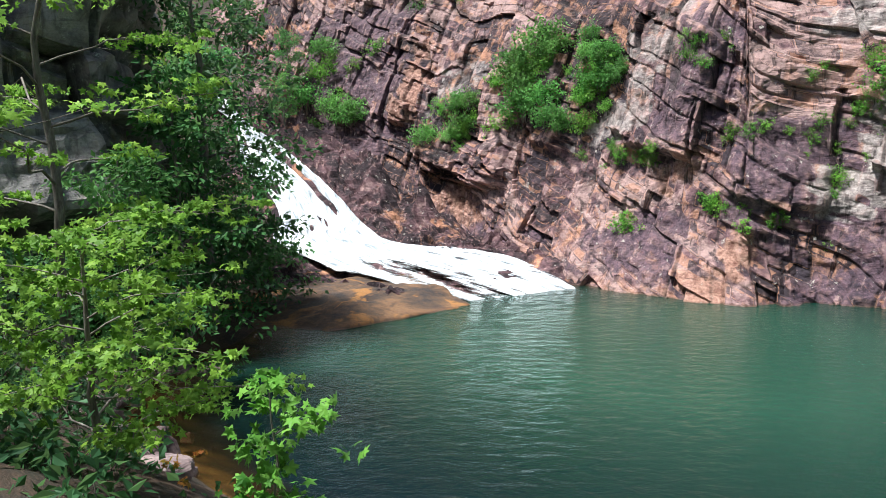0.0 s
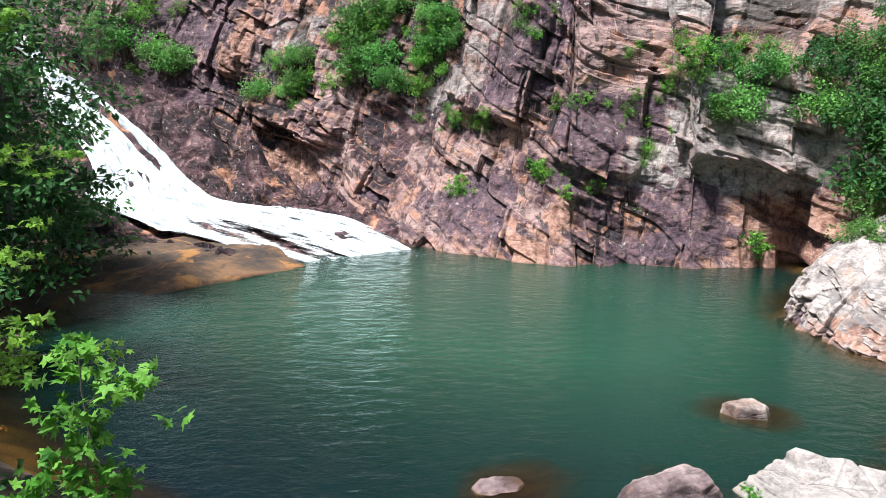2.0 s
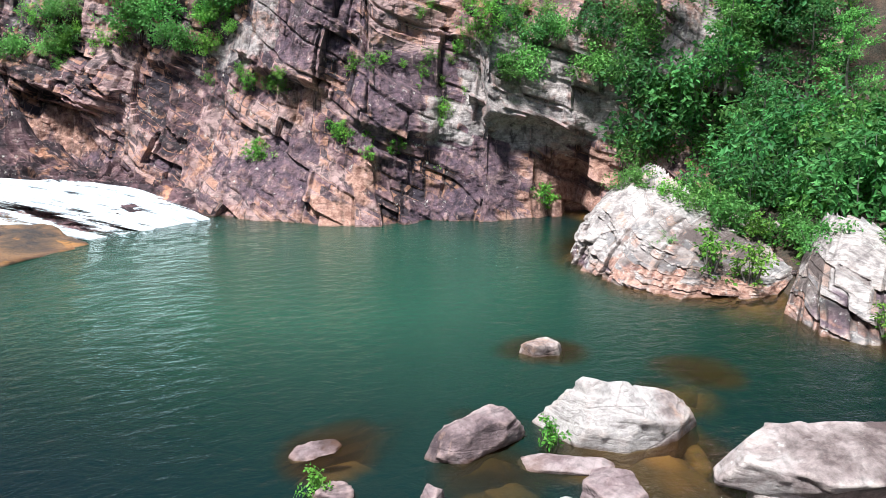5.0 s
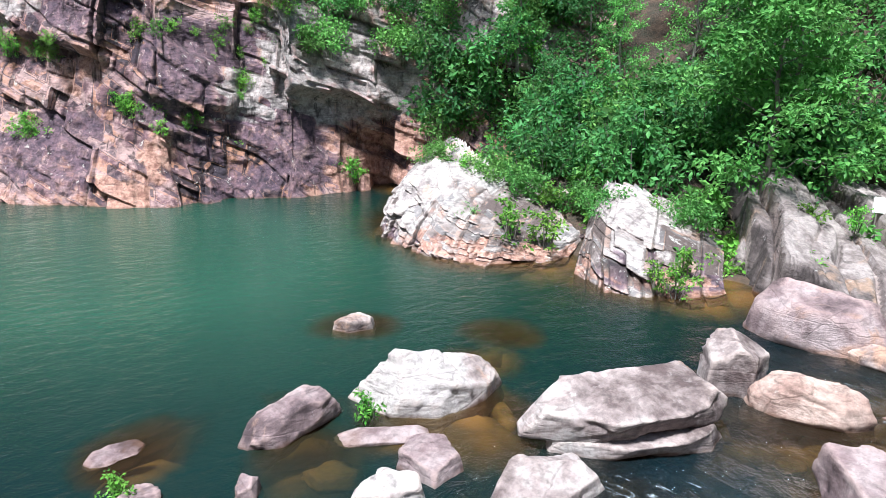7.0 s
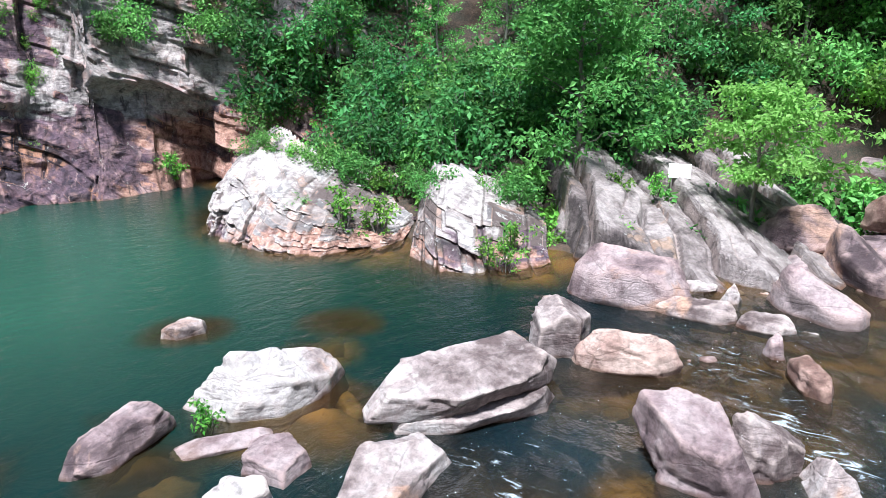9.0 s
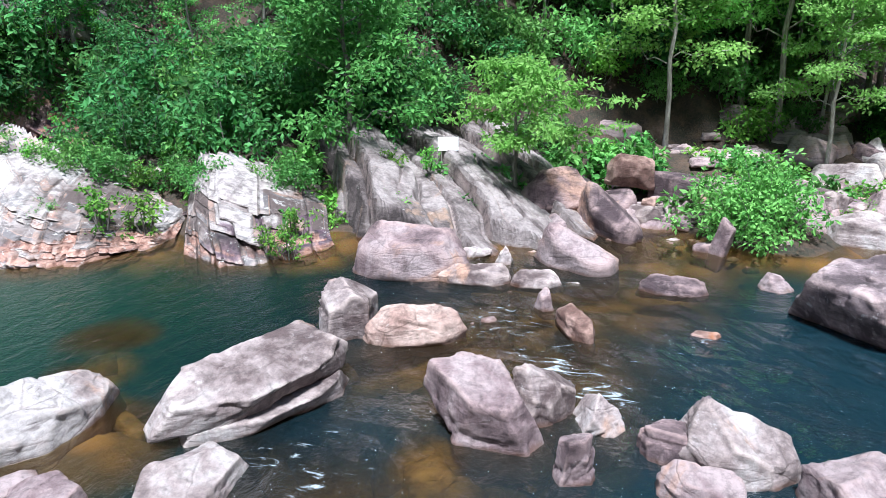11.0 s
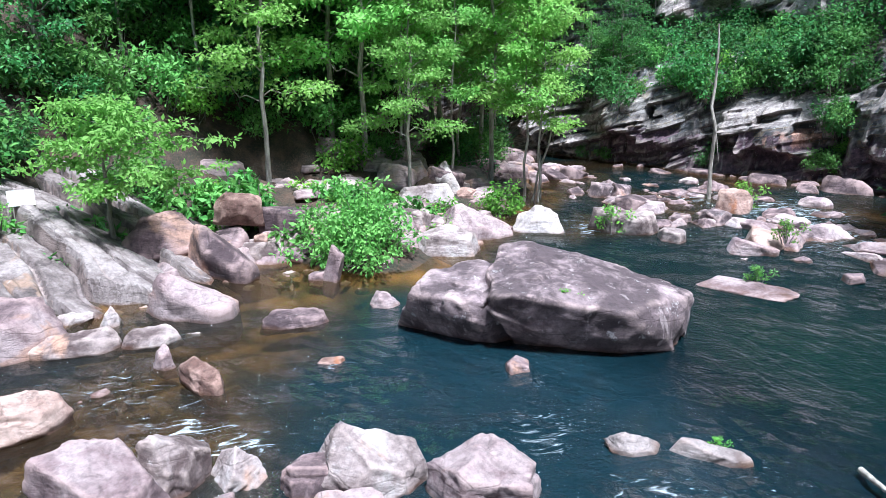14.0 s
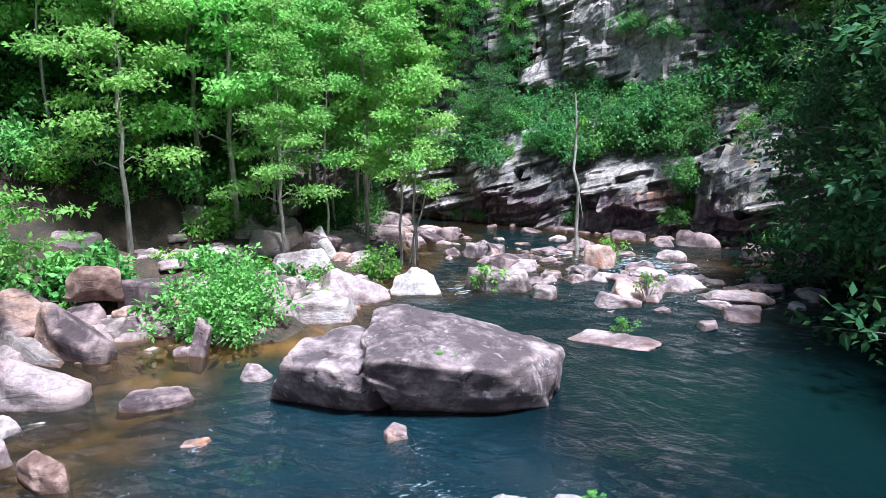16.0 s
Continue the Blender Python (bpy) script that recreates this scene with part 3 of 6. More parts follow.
def cliff(name, label, plan, profile, material, seed, dip=28, thick=(1.3, 3.2), length=(2.5, 7.0), rough=1.0, step=0.16, base=-1.0, bulges=(), relief=0.9, upright=(90, 99), tints=(), calm=(), beds=0.85, crest=None, thing="", inward=None, columns=(0.45, 1.9)):
    """A bedded and jointed rock face along a line on the plan, with the open side on the right; profile: heights and how far the face lies back there.
    upright: heights over which the beds give way to upright joints; bulges: along, lower edge, half length, height, how far out;
    tints: attribute, along from, to, height from, to, amount; calm: unbroken slabs, along from, to, height from, to."""
    top = profile[-1][0]
    line, u = spline(plan, 600)
    d = np.gradient(line, axis=0)
    d /= np.linalg.norm(d, axis=1)[:, None]
    slope = math.tan(radians(dip))
    # the mesh follows the beds and the upright joints, so that their edges stay clean
    ends = (0, slope * u[-1])
    A, B = np.meshgrid(np.arange(0, u[-1], step), np.arange(base + min(ends) - 2.5, top + max(ends) + 2.5, step))
    a, b = A.ravel(), B.ravel()
    q = np.stack([a, b - slope * a], 1)
    bend = np.stack([fbm(np.c_[q * 0.11, a * 0], 3, seed + 40), fbm(np.c_[q * 0.11, a * 0 + 9], 3, seed + 50)], 1)
    q += bend * 0.7 + 0.16 * np.stack([fbm(np.c_[q * 0.5, a * 0], 3, seed + 41), fbm(np.c_[q * 0.5, a * 0 + 9], 3, seed + 51)], 1)
    h = q[:, 1]
    wander = fbm(np.c_[q * 0.2, a * 0 + 3], 3, seed + 80)
    up = np.clip((h + 1.5 * wander - upright[0]) / (upright[1] - upright[0]), 0, 1)
    quiet = np.zeros(len(a))
    for u0, u1, h0, h1 in calm:
        quiet = np.maximum(quiet, window(q[:, 0] + 0.5 * wander, u0, u1, 0.5) * window(h + 0.5 * wander, h0, h1, 0.5))
    rid, da, db, edge = courses(a, b, thick, length, seed)
    rid2, ea, eb, edge2 = courses(a + 3.3, b + 1.7, (thick[0] * 0.35, thick[1] * 0.4), (length[0] * 0.3, length[1] * 0.45), seed + 1)
    rid3, fa, fb, edge3 = courses(a + 1.3, b + 2.9, (0.15, 0.6), (0.3, 1.6), seed + 2)
    # upright slabs between joints: tall cells cut off at uneven heights
    rid4, ca, cb, edge4 = courses(b * 0.12 + wander * 0.3, a, columns, (0.25, 1.0), seed + 3)
    def roll(r, k):
        return hash3(np.floor(r * 1e6), r * 0, r * 0 + k, seed) - 0.5
    broken = (roll(rid, 2) < 0.05) * 1.0
    shatter = np.clip(fbm(np.c_[q * 0.25, a * 0 + 5], 3, seed + 90) * 2.5 + 0.3, 0, 1) * (1 - quiet)
    bedded = (1 - 0.75 * up) * (1 - 0.8 * quiet)
    out = rough * bedded * (beds * (rid - 0.5) + 0.26 * beds * roll(rid, 0) * da + 0.5 * beds * roll(rid, 1) * db)
    out += rough * (1 - 0.85 * quiet) * broken * (0.34 * (rid2 - 0.5) + 0.4 * roll(rid2, 0) * ea + 0.35 * (rid2 - 0.5) * eb)
    out += rough * shatter * (0.17 * (rid3 - 0.5) + 0.22 * roll(rid3, 0) * fa + 0.22 * roll(rid3, 1) * fb)
    out += rough * up * (1 - 0.6 * quiet) * (0.5 * (rid4 - 0.5) + 0.4 * roll(rid4, 0) * cb)
    shut = np.clip(fbm(np.c_[q * 0.45, a * 0 + 21], 3, seed + 95) * 2.2 + 0.45, 0, 1)
    crack = bedded * 0.22 * shut * np.exp(-(edge / (0.6 * step)) ** 2) + 0.1 * broken * np.exp(-(edge2 / (0.6 * step)) ** 2) + 0.2 * up * shut * np.exp(-(edge4 / (0.6 * step)) ** 2)
    out -= rough * crack
    out += relief * fbm(np.c_[q * 0.13, a * 0], 2, seed + 60) + rough * 0.22 * np.abs(fbm(np.c_[q * 0.5, a * 0], 3, seed + 65)) + 0.07 * fbm(np.c_[q * 1.7, a * 0], 4, seed + 70, 0.65)
    for bu, bh, wu, wh, amount in bulges:
        # a block that stands out (or a hollow) with a slanting lower edge
        e = bh - 0.2 * (q[:, 0] - bu) + 0.7 * (rid2 - 0.5)
        out += amount * np.clip((wu - np.abs(q[:, 0] - bu)) / 0.9 + 0.9 * (rid2 - 0.5), 0, 1) * np.clip((h - e) / 0.35, 0, 1) * np.clip((e + wh - h) / 1.5, 0, 1)
    tone = {"rust": np.zeros(len(a)), "grey": np.zeros(len(a)), "plum": np.zeros(len(a))}
    for key, u0, u1, h0, h1, amount in tints:
        jog = 1.6 * (rid2 - 0.5) + 0.8 * (rid3 - 0.5) + wander
        tone[key] = np.maximum(tone[key], amount * window(q[:, 0] + jog, u0, u1, 0.7) * window(h + 0.6 * jog, h0, h1, 0.5))
    O = out - np.interp(h, [x for x, y in profile], [y for x, y in profile])
    uu = np.clip(q[:, 0], 0, u[-1])
    outx, outy = (-inward[0], -inward[1]) if inward else (np.interp(uu, u, d[:, 1]), -np.interp(uu, u, d[:, 0]))
    X = np.interp(uu, u, line[:, 0]) + outx * O
    Y = np.interp(uu, u, line[:, 1]) + outy * O
    Z = h * (np.interp(uu, [x for x, y in crest], [y for x, y in crest]) if crest else 1.0)
    faces = grid_faces(*A.shape)
    inside = (h > base) & (h < top)
    faces = faces[inside[faces].all(1)]
    used = np.unique(faces)
    remap = np.zeros(len(a), int)
    remap[used] = np.arange(len(used))
    block = 0.5 + (1 - up) * (rid * 0.5 + rid2 * 0.3 + rid3 * 0.2 - 0.5) + up * (rid4 * 0.6 + rid3 * 0.4 - 0.5)
    WALLS[name] = (q[used], np.stack([X, Y, Z], 1)[used])
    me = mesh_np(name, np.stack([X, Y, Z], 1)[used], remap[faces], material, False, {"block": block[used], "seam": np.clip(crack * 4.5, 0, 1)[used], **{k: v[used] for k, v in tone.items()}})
    if thing:
        # each rib between two joints is a part
        bpy.data.meshes.remove(me)
        root = new(name)
        P, ribs = np.stack([X, Y, Z], 1), np.round(rid4 * 1e6).astype(int)
        for k in np.unique(ribs[faces[:, 0]]):
            mine = faces[ribs[faces[:, 0]] == k]
            own, local = np.unique(mine, return_inverse=True)
            part("rib", mesh_np("rib", P[own], local.reshape(mine.shape), material, False, {"block": block[own], "seam": np.clip(crack * 4.5, 0, 1)[own], **{key: v[own] for key, v in tone.items()}}), root)
        return tagged(root, label, thing)
    return tagged(new(name, me), label, "cliff", kind="structure")


# the red wall: along, height of the lower edge, half length, height, how far out
RED_BULGES = (
    (29.3, 4.5, 3.4, 2.4, 0.95), (24.0, 7.5, 1.3, 8.0, 0.5), (40.6, 5.4, 3.0, 7.0, 0.7), (34.5, 6.0, 1.8, 2.2, 0.5), (44.4, 7.3, 0.6, 2.0, -0.9), (46.2, 3.1, 2.0, 2.9, 0.45),
    (45.8, 1.9, 1.3, 1.5, 0.4), (44.8, -0.9, 2.2, 2.3, 0.55), (48.0, 1.5, 0.35, 9.0, -0.45), (51.3, 3.7, 2.9, 5.0, 0.8), (53.4, -1.0, 0.95, 4.0, -1.4), (53.5, -1.0, 0.7, 3.4, -0.9), (57.5, 4.8, 2.2, 3.4, 0.8))
RED_TINTS = (
    ("rust", 43.4, 46.3, -0.5, 1.5, 0.95), ("rust", 45.0, 47.0, 1.7, 3.1, 0.85), ("rust", 33.0, 43.0, -0.5, 0.35, 0.6), ("rust", 46.5, 53.0, -0.5, 0.3, 0.5), ("rust", 52.3, 55.0, -0.5, 2.9, 1.0), ("rust", 23.2, 25.2, 7.5, 12.5, 0.9),
    ("rust", 40.8, 42.6, 3.6, 5.2, 0.6), ("rust", 27.0, 31.5, 2.0, 3.6, 0.55), ("rust", 35.5, 38.0, 1.0, 3.0, 0.4),
    ("grey", 48.4, 55.0, 3.4, 7.6, 1.0), ("grey", 47.5, 60.0, 9.0, 13.0, 0.6), ("grey", 37.4, 39.6, 6.0, 11.0, 0.5), ("grey", 55.5, 60.0, 5.0, 8.5, 0.9), ("grey", 26.0, 28.6, 7.6, 10.5, 0.45), ("rust", 47.5, 58.0, 7.2, 9.4, 0.4),
    ("plum", 39.8, 44.2, 5.6, 10.5, 0.8), ("plum", 44.2, 48.2, 3.0, 6.2, 0.95), ("plum", 48.0, 52.5, 0.3, 3.6, 0.6), ("plum", 15.0, 23.0, 5.0, 15.0, 0.8), ("plum", 37.5, 43.5, 0.5, 2.4, 0.6), ("plum", 26.0, 36.0, 0.3, 2.2, 0.6))
cliff("cliff_north", "jointed red and purple rock wall streaked with black stains", [(-30, 50), (-20, 43.5), (-13, 39.8), (-8.5, 37.4), (-4.5, 35), (-1.5, 32.6), (1.6, 29.8), (4.5, 26.8), (7.2, 25.1), (10, 24.6), (11.8, 23.4), (13.6, 23.4), (15.6, 22.2), (17.5, 19.5), (21, 16)],
      [(-1, -0.6), (0, 0), (2.5, 1.4), (5, 2.3), (9, 3.6), (12, 5), (20, 9)], ROCK_CLIFF, 3, dip=26, thick=(0.9, 3.4), length=(1.2, 4.6), step=0.1, rough=0.8, relief=0.6, beds=0.36,
      bulges=RED_BULGES, tints=RED_TINTS, columns=(0.7, 2.8), upright=(2.2, 5.5), calm=((44.3, 48.0, 3.2, 5.9), (48.3, 52.3, 0.3, 3.6), (39.6, 43.8, 5.8, 9.5), (43.2, 46.4, -0.5, 1.2), (37.6, 39.5, 6.0, 10.0)))
cliff("cliff_south", "grey layered rock bluff with shaded ledges", [(46, -10), (38, -14.5), (33, -18.6), (28, -22), (23, -24.2), (17, -25.4), (10, -24), (3, -21), (-4, -17)],
      [(-1, -0.3), (0, 0), (3.4, 0.5), (5.0, 2.0), (6.4, 4.0), (6.9, 4.3), (14, 5.5), (24, 9)], ROCK_BLUFF, 11, dip=-14, thick=(0.25, 1.3), length=(1.0, 4.5), rough=0.8, relief=1.3, step=0.13, beds=0.55, upright=(3.6, 6.5),
      bulges=((21.6, 0.9, 2.2, 2.9, 1.3), (27.2, 1.2, 1.8, 5.6, 1.0), (15.5, 1.2, 2.4, 2.0, 0.7), (24.4, -1.0, 0.6, 7.0, -1.2), (18.9, -1.0, 0.5, 4.0, -0.9), (30.5, 1.0, 1.2, 5.0, 0.9), (10.0, 0.6, 2.4, 2.6, 1.2), (20.0, 7.4, 4.0, 6.0, 0.9), (19.0, 9.4, 3.0, 1.0, -0.6), (15.0, 7.0, 1.2, 3.0, 1.2)),
      tints=(("grey", 14.5, 24.6, 6.8, 14.0, 0.95), ("grey", 19.6, 23.6, 1.8, 3.8, 0.6), ("grey", 8.0, 13.0, 1.0, 3.2, 0.6), ("rust", 21.0, 23.4, 0.9, 1.8, 0.5), ("plum", 12.0, 34.0, -0.5, 1.4, 0.7), ("rust", 25.6, 28.4, 3.4, 6.0, 0.3), ("plum", 17.0, 22.0, 7.4, 8.6, 0.4)))
cliff("cliff_west", "sheer grey rock corner above the trees", [(-24, 8), (-15, 12.5), (-10.8, 16.4), (-10.4, 19), (-13, 23.5), (-18.5, 29)],
      [(-1, 1.5), (3.6, 1.4), (4.3, -0.2), (7, 0.2), (10, 0.6), (18, 3)], ROCK_GREY, 23, dip=8, thick=(1.2, 3.4), length=(1.5, 4), step=0.2)


# ribbed rocks along the pool's far shore
cliff("rock_outcrop", "ribbed whitish shore rock with a tan foot below bushes", [(11.7, 18.3), (11.35, 17.1), (11.15, 15.4), (11.2, 14.0), (12.0, 13.0), (13.2, 12.4), (14.5, 12.2)],
      [(-1, -0.5), (0, 0), (1.0, 0.5), (2.0, 1.2), (2.6, 2.0), (3.6, 4.4)], ROCK_SHORE, 61, dip=14, thick=(0.6, 1.6), length=(0.5, 1.6), step=0.06, rough=0.75, relief=0.35, columns=(0.35, 1.2), beds=0.2, upright=(-6, -5), base=-0.9, inward=(0.94, 0.34),
      crest=((0, 0.6), (0.8, 0.72), (1.8, 0.74), (2.8, 0.62), (4.0, 0.52), (5.2, 0.38), (6.6, 0.22), (9, 0.1)), thing="rock outcrop", bulges=((1.2, 0.3, 0.8, 3.0, 0.3), (2.6, -1.0, 0.25, 4.0, -0.35), (4.4, -1.0, 0.25, 4.0, -0.3)),
      tints=(("rust", 2.6, 12.0, -0.5, 0.9, 0.65), ("plum", -1.0, 12.0, -0.5, 0.25, 0.7), ("grey", -1.0, 3.0, 0.5, 3.0, 0.9), ("rust", 2.8, 3.4, 0.3, 2.4, 0.5)))
cliff("rock_outcrop", "grey and purple shore outcrop with green tufts", [(12.9, 10.9), (12.5, 10.0), (12.6, 9.3), (13.3, 8.5), (14.3, 8.0), (15.2, 7.8)],
      [(-1, -0.5), (0, 0), (0.8, 0.6), (1.4, 1.3), (2.0, 2.4), (2.6, 4.2)], ROCK_SHORE, 67, dip=14, thick=(0.6, 1.6), length=(0.6, 2.0), step=0.06, rough=0.65, relief=0.35, columns=(0.4, 1.4), beds=0.2, upright=(-6, -5), base=-0.9, inward=(0.85, 0.53),
      crest=((0, 0.55), (0.5, 0.74), (1.6, 0.74), (2.8, 0.55), (4.4, 0.25)), thing="rock outcrop",
      tints=(("plum", 1.0, 9.0, -0.5, 0.95, 0.75), ("rust", -1.0, 9.0, -0.5, 0.25, 0.6), ("grey", -1.0, 3.0, 1.0, 3.0, 0.7)))


# ---- waterfall ----
def build_fall():
    left = [(-18.2, 38.1, 9.2), (-15.8, 37, 7.4), (-14.5, 34.8, 5.5), (-12.6, 33.4, 3.8), (-11.6, 31.9, 2.5), (-11.4, 30.4, 1.8), (-8.9, 28.6, 1.0), (-6.6, 27.1, 0.5), (-2.2, 25.4, 0.0)]
    right = [(-16.9, 38.7, 9.0), (-15.1, 37.3, 7.4), (-11.7, 35.9, 5.4), (-9.4, 34.4, 3.6), (-7.6, 33, 2.0), (-6, 31.9, 1.4), (-0.8, 31, 0.9), (0.8, 29.2, 0.5), (2.2, 28.2, 0.0)]
    rows, cols = 220, 120
    l, s = spline(left, rows)
    r, _ = spline(right, rows)
    a = np.linspace(0, 1, cols)
    P = l[:, None] * (1 - a[None, :, None]) + r[:, None] * a[None, :, None]
    width = np.linalg.norm(r - l, axis=1)
    A, S = np.meshgrid(a, s)
    n = fbm(np.stack([A.ravel() * 14, S.ravel() * 0.45, S.ravel() * 0], -1), 4, 31).reshape(A.shape)
    # a dark rib of rock parts the chute, and ledges break the apron
    v = S / s[-1]
    rib = np.exp(-((A - 0.75) / 0.1) ** 2) * np.clip((v - 0.16) / 0.1, 0, 1) * np.clip((0.5 - v) / 0.08, 0, 1)
    apron = np.clip((v - 0.6) / 0.15, 0, 1) * (0.2 + 0.2 * np.exp(-((A - 0.3) / 0.16) ** 2) + 0.16 * np.sin(A * 19 + S * 0.7) ** 2)
    edge = np.clip(1 - np.minimum(A, 1 - A) / 0.06, 0, 1)
    thick = 0.78 - 0.75 * rib - 1.1 * apron - 0.4 * edge
    F = P.copy()
    F[..., 2] += 0.24 * np.clip((1 - v) / 0.2, 0, 1) - 0.04 + 0.3 * n * (1 - v)
    F[..., 2] -= 0.2 * rib
    me = mesh_np("waterfall", F.reshape(-1, 3), grid_faces(rows, cols), CASCADE, True, {"thick": thick.ravel(), "along": S.ravel(), "across": (A * width[:, None]).ravel()})
    tagged(new("waterfall", me), "white water sliding down a rock chute into a fan", "waterfall", kind="structure")
    # the rock under it
    cols2 = 240
    b = np.linspace(-0.5, 2.0, cols2)
    Q = l[:, None] * (1 - b[None, :, None]) + r[:, None] * b[None, :, None]
    chunk = cells3(Q.reshape(-1, 3) * 0.9, 79)[1].reshape(Q.shape[:2]) - 0.5 + 0.6 * (cells3(Q.reshape(-1, 3) * 2.1, 80)[1].reshape(Q.shape[:2]) - 0.5)
    k = fbm(Q.reshape(-1, 3) * 0.8, 5, 77).reshape(Q.shape[:2]) + 1.6 * chunk * np.clip((np.abs(b[None] - 0.5) - 0.5) / 0.15, 0, 1)
    side = np.clip(np.maximum(-b, b - 1), 0, 1)[None]
    Q[..., 2] += -0.12 + 0.28 * k + np.where(b[None] > 1, 0.5 * side + 1.2 * side ** 2 * fbm(Q.reshape(-1, 3) * 0.5, 3, 78).reshape(Q.shape[:2]), 0.6 * side) - np.clip((S[:, :1] / s[-1] - 0.93) / 0.07, 0, 1) * 0.5
    Q[..., 2] += 0.35 * np.exp(-((b[None] - 0.74) / 0.08) ** 2) * np.clip((S[:, :1] / s[-1] - 0.12) / 0.1, 0, 1) * np.clip((0.5 - S[:, :1] / s[-1]) / 0.08, 0, 1)
    me = mesh_np("fall_bed", Q.reshape(-1, 3), grid_faces(rows, cols2), ROCK_CLIFF, False, {"block": np.full(rows * cols2, 0.35)})
    tagged(new("fall_bed", me), "wet dark rock chute under the falling water", "rock bed", kind="structure")


build_fall()


# ---- rocks ----
def sphere_dirs(sub):
    bm = bmesh.new()
    bmesh.ops.create_icosphere(bm, subdivisions=sub, radius=1)
    v = np.array([p.co[:] for p in bm.verts])
    f = np.array([[q.index for q in p.verts] for p in bm.faces])
    bm.free()
    return v / np.linalg.norm(v, axis=1)[:, None], f


DIRS = {k: sphere_dirs(k) for k in (3, 4, 5, 6)}


# broken forms as cutting planes: normal and distance; the length along x, the front towards -y
FORMS = {
    "wedge": ((0.36, -0.22, 0.9, 0.45), (-0.3, -0.62, 0.72, 0.6), (-0.92, -0.2, 0.35, 0.8), (0.15, -0.95, 0.15, 0.7), (-0.6, -0.75, 0.1, 0.82), (0.1, 0.9, 0.4, 0.6), (0.9, 0.1, 0.2, 1.0), (0.75, -0.6, 0.15, 0.85), (0, 0, -1, 0.6)),
    "plank": ((0.02, -0.3, 0.95, 0.5), (0.1, 0.25, 0.96, 0.52), (0.0, -0.97, -0.12, 0.62), (-0.5, -0.85, 0.1, 0.72), (0.45, -0.88, -0.05, 0.8), (-0.96, 0.1, 0.2, 0.97), (0.93, 0.2, 0.25, 0.95), (0.85, -0.5, 0.1, 0.94), (0, 1, 0.1, 0.6), (-0.75, 0.6, 0.2, 0.85), (0, 0, -1, 0.6)),
    "block": ((0.12, -0.28, 0.93, 0.6), (-0.35, 0.1, 0.9, 0.66), (0.5, 0.25, 0.8, 0.78), (0.1, -0.98, 0.12, 0.72), (-0.85, -0.45, 0.12, 0.8), (-0.6, 0.8, 0.1, 0.85), (0.95, -0.25, 0.15, 0.78), (0.55, 0.82, 0.1, 0.82), (0, 0, -1, 0.7)),
    "peak": ((0.5, -0.45, 0.7, 0.5), (-0.6, -0.35, 0.68, 0.5), (0.05, 0.7, 0.68, 0.5), (0.1, -0.95, 0.2, 0.75), (-0.95, 0.2, 0.1, 0.8), (0.9, 0.35, 0.1, 0.8), (0, 0, -1, 0.6)),
    "loaf": ((0.05, -0.15, 0.97, 0.5), (0.5, -0.3, 0.8, 0.66), (-0.55, -0.25, 0.78, 0.68), (0.0, -0.9, 0.4, 0.62), (0, 0.9, 0.4, 0.65), (-0.95, -0.15, 0.15, 0.95), (0.95, 0.1, 0.15, 0.95), (0.7, -0.7, 0.1, 0.82), (-0.7, -0.7, 0.1, 0.82), (0.7, 0.7, 0.1, 0.82), (-0.7, 0.7, 0.1, 0.82), (0, -0.8, -0.6, 0.66), (0, 0, -1, 0.6)),
    "tooth": ((0.12, -0.12, 0.97, 0.6), (-0.5, -0.62, -0.42, 0.76), (0.6, 0.6, 0.42, 0.8), (0.78, -0.6, -0.12, 0.8), (-0.6, 0.75, 0.1, 0.8), (0.92, 0.1, 0.3, 0.85), (-0.2, -0.92, 0.2, 0.88), (-0.9, 0.1, 0.3, 0.85), (0, 0, -1, 0.7)),
}


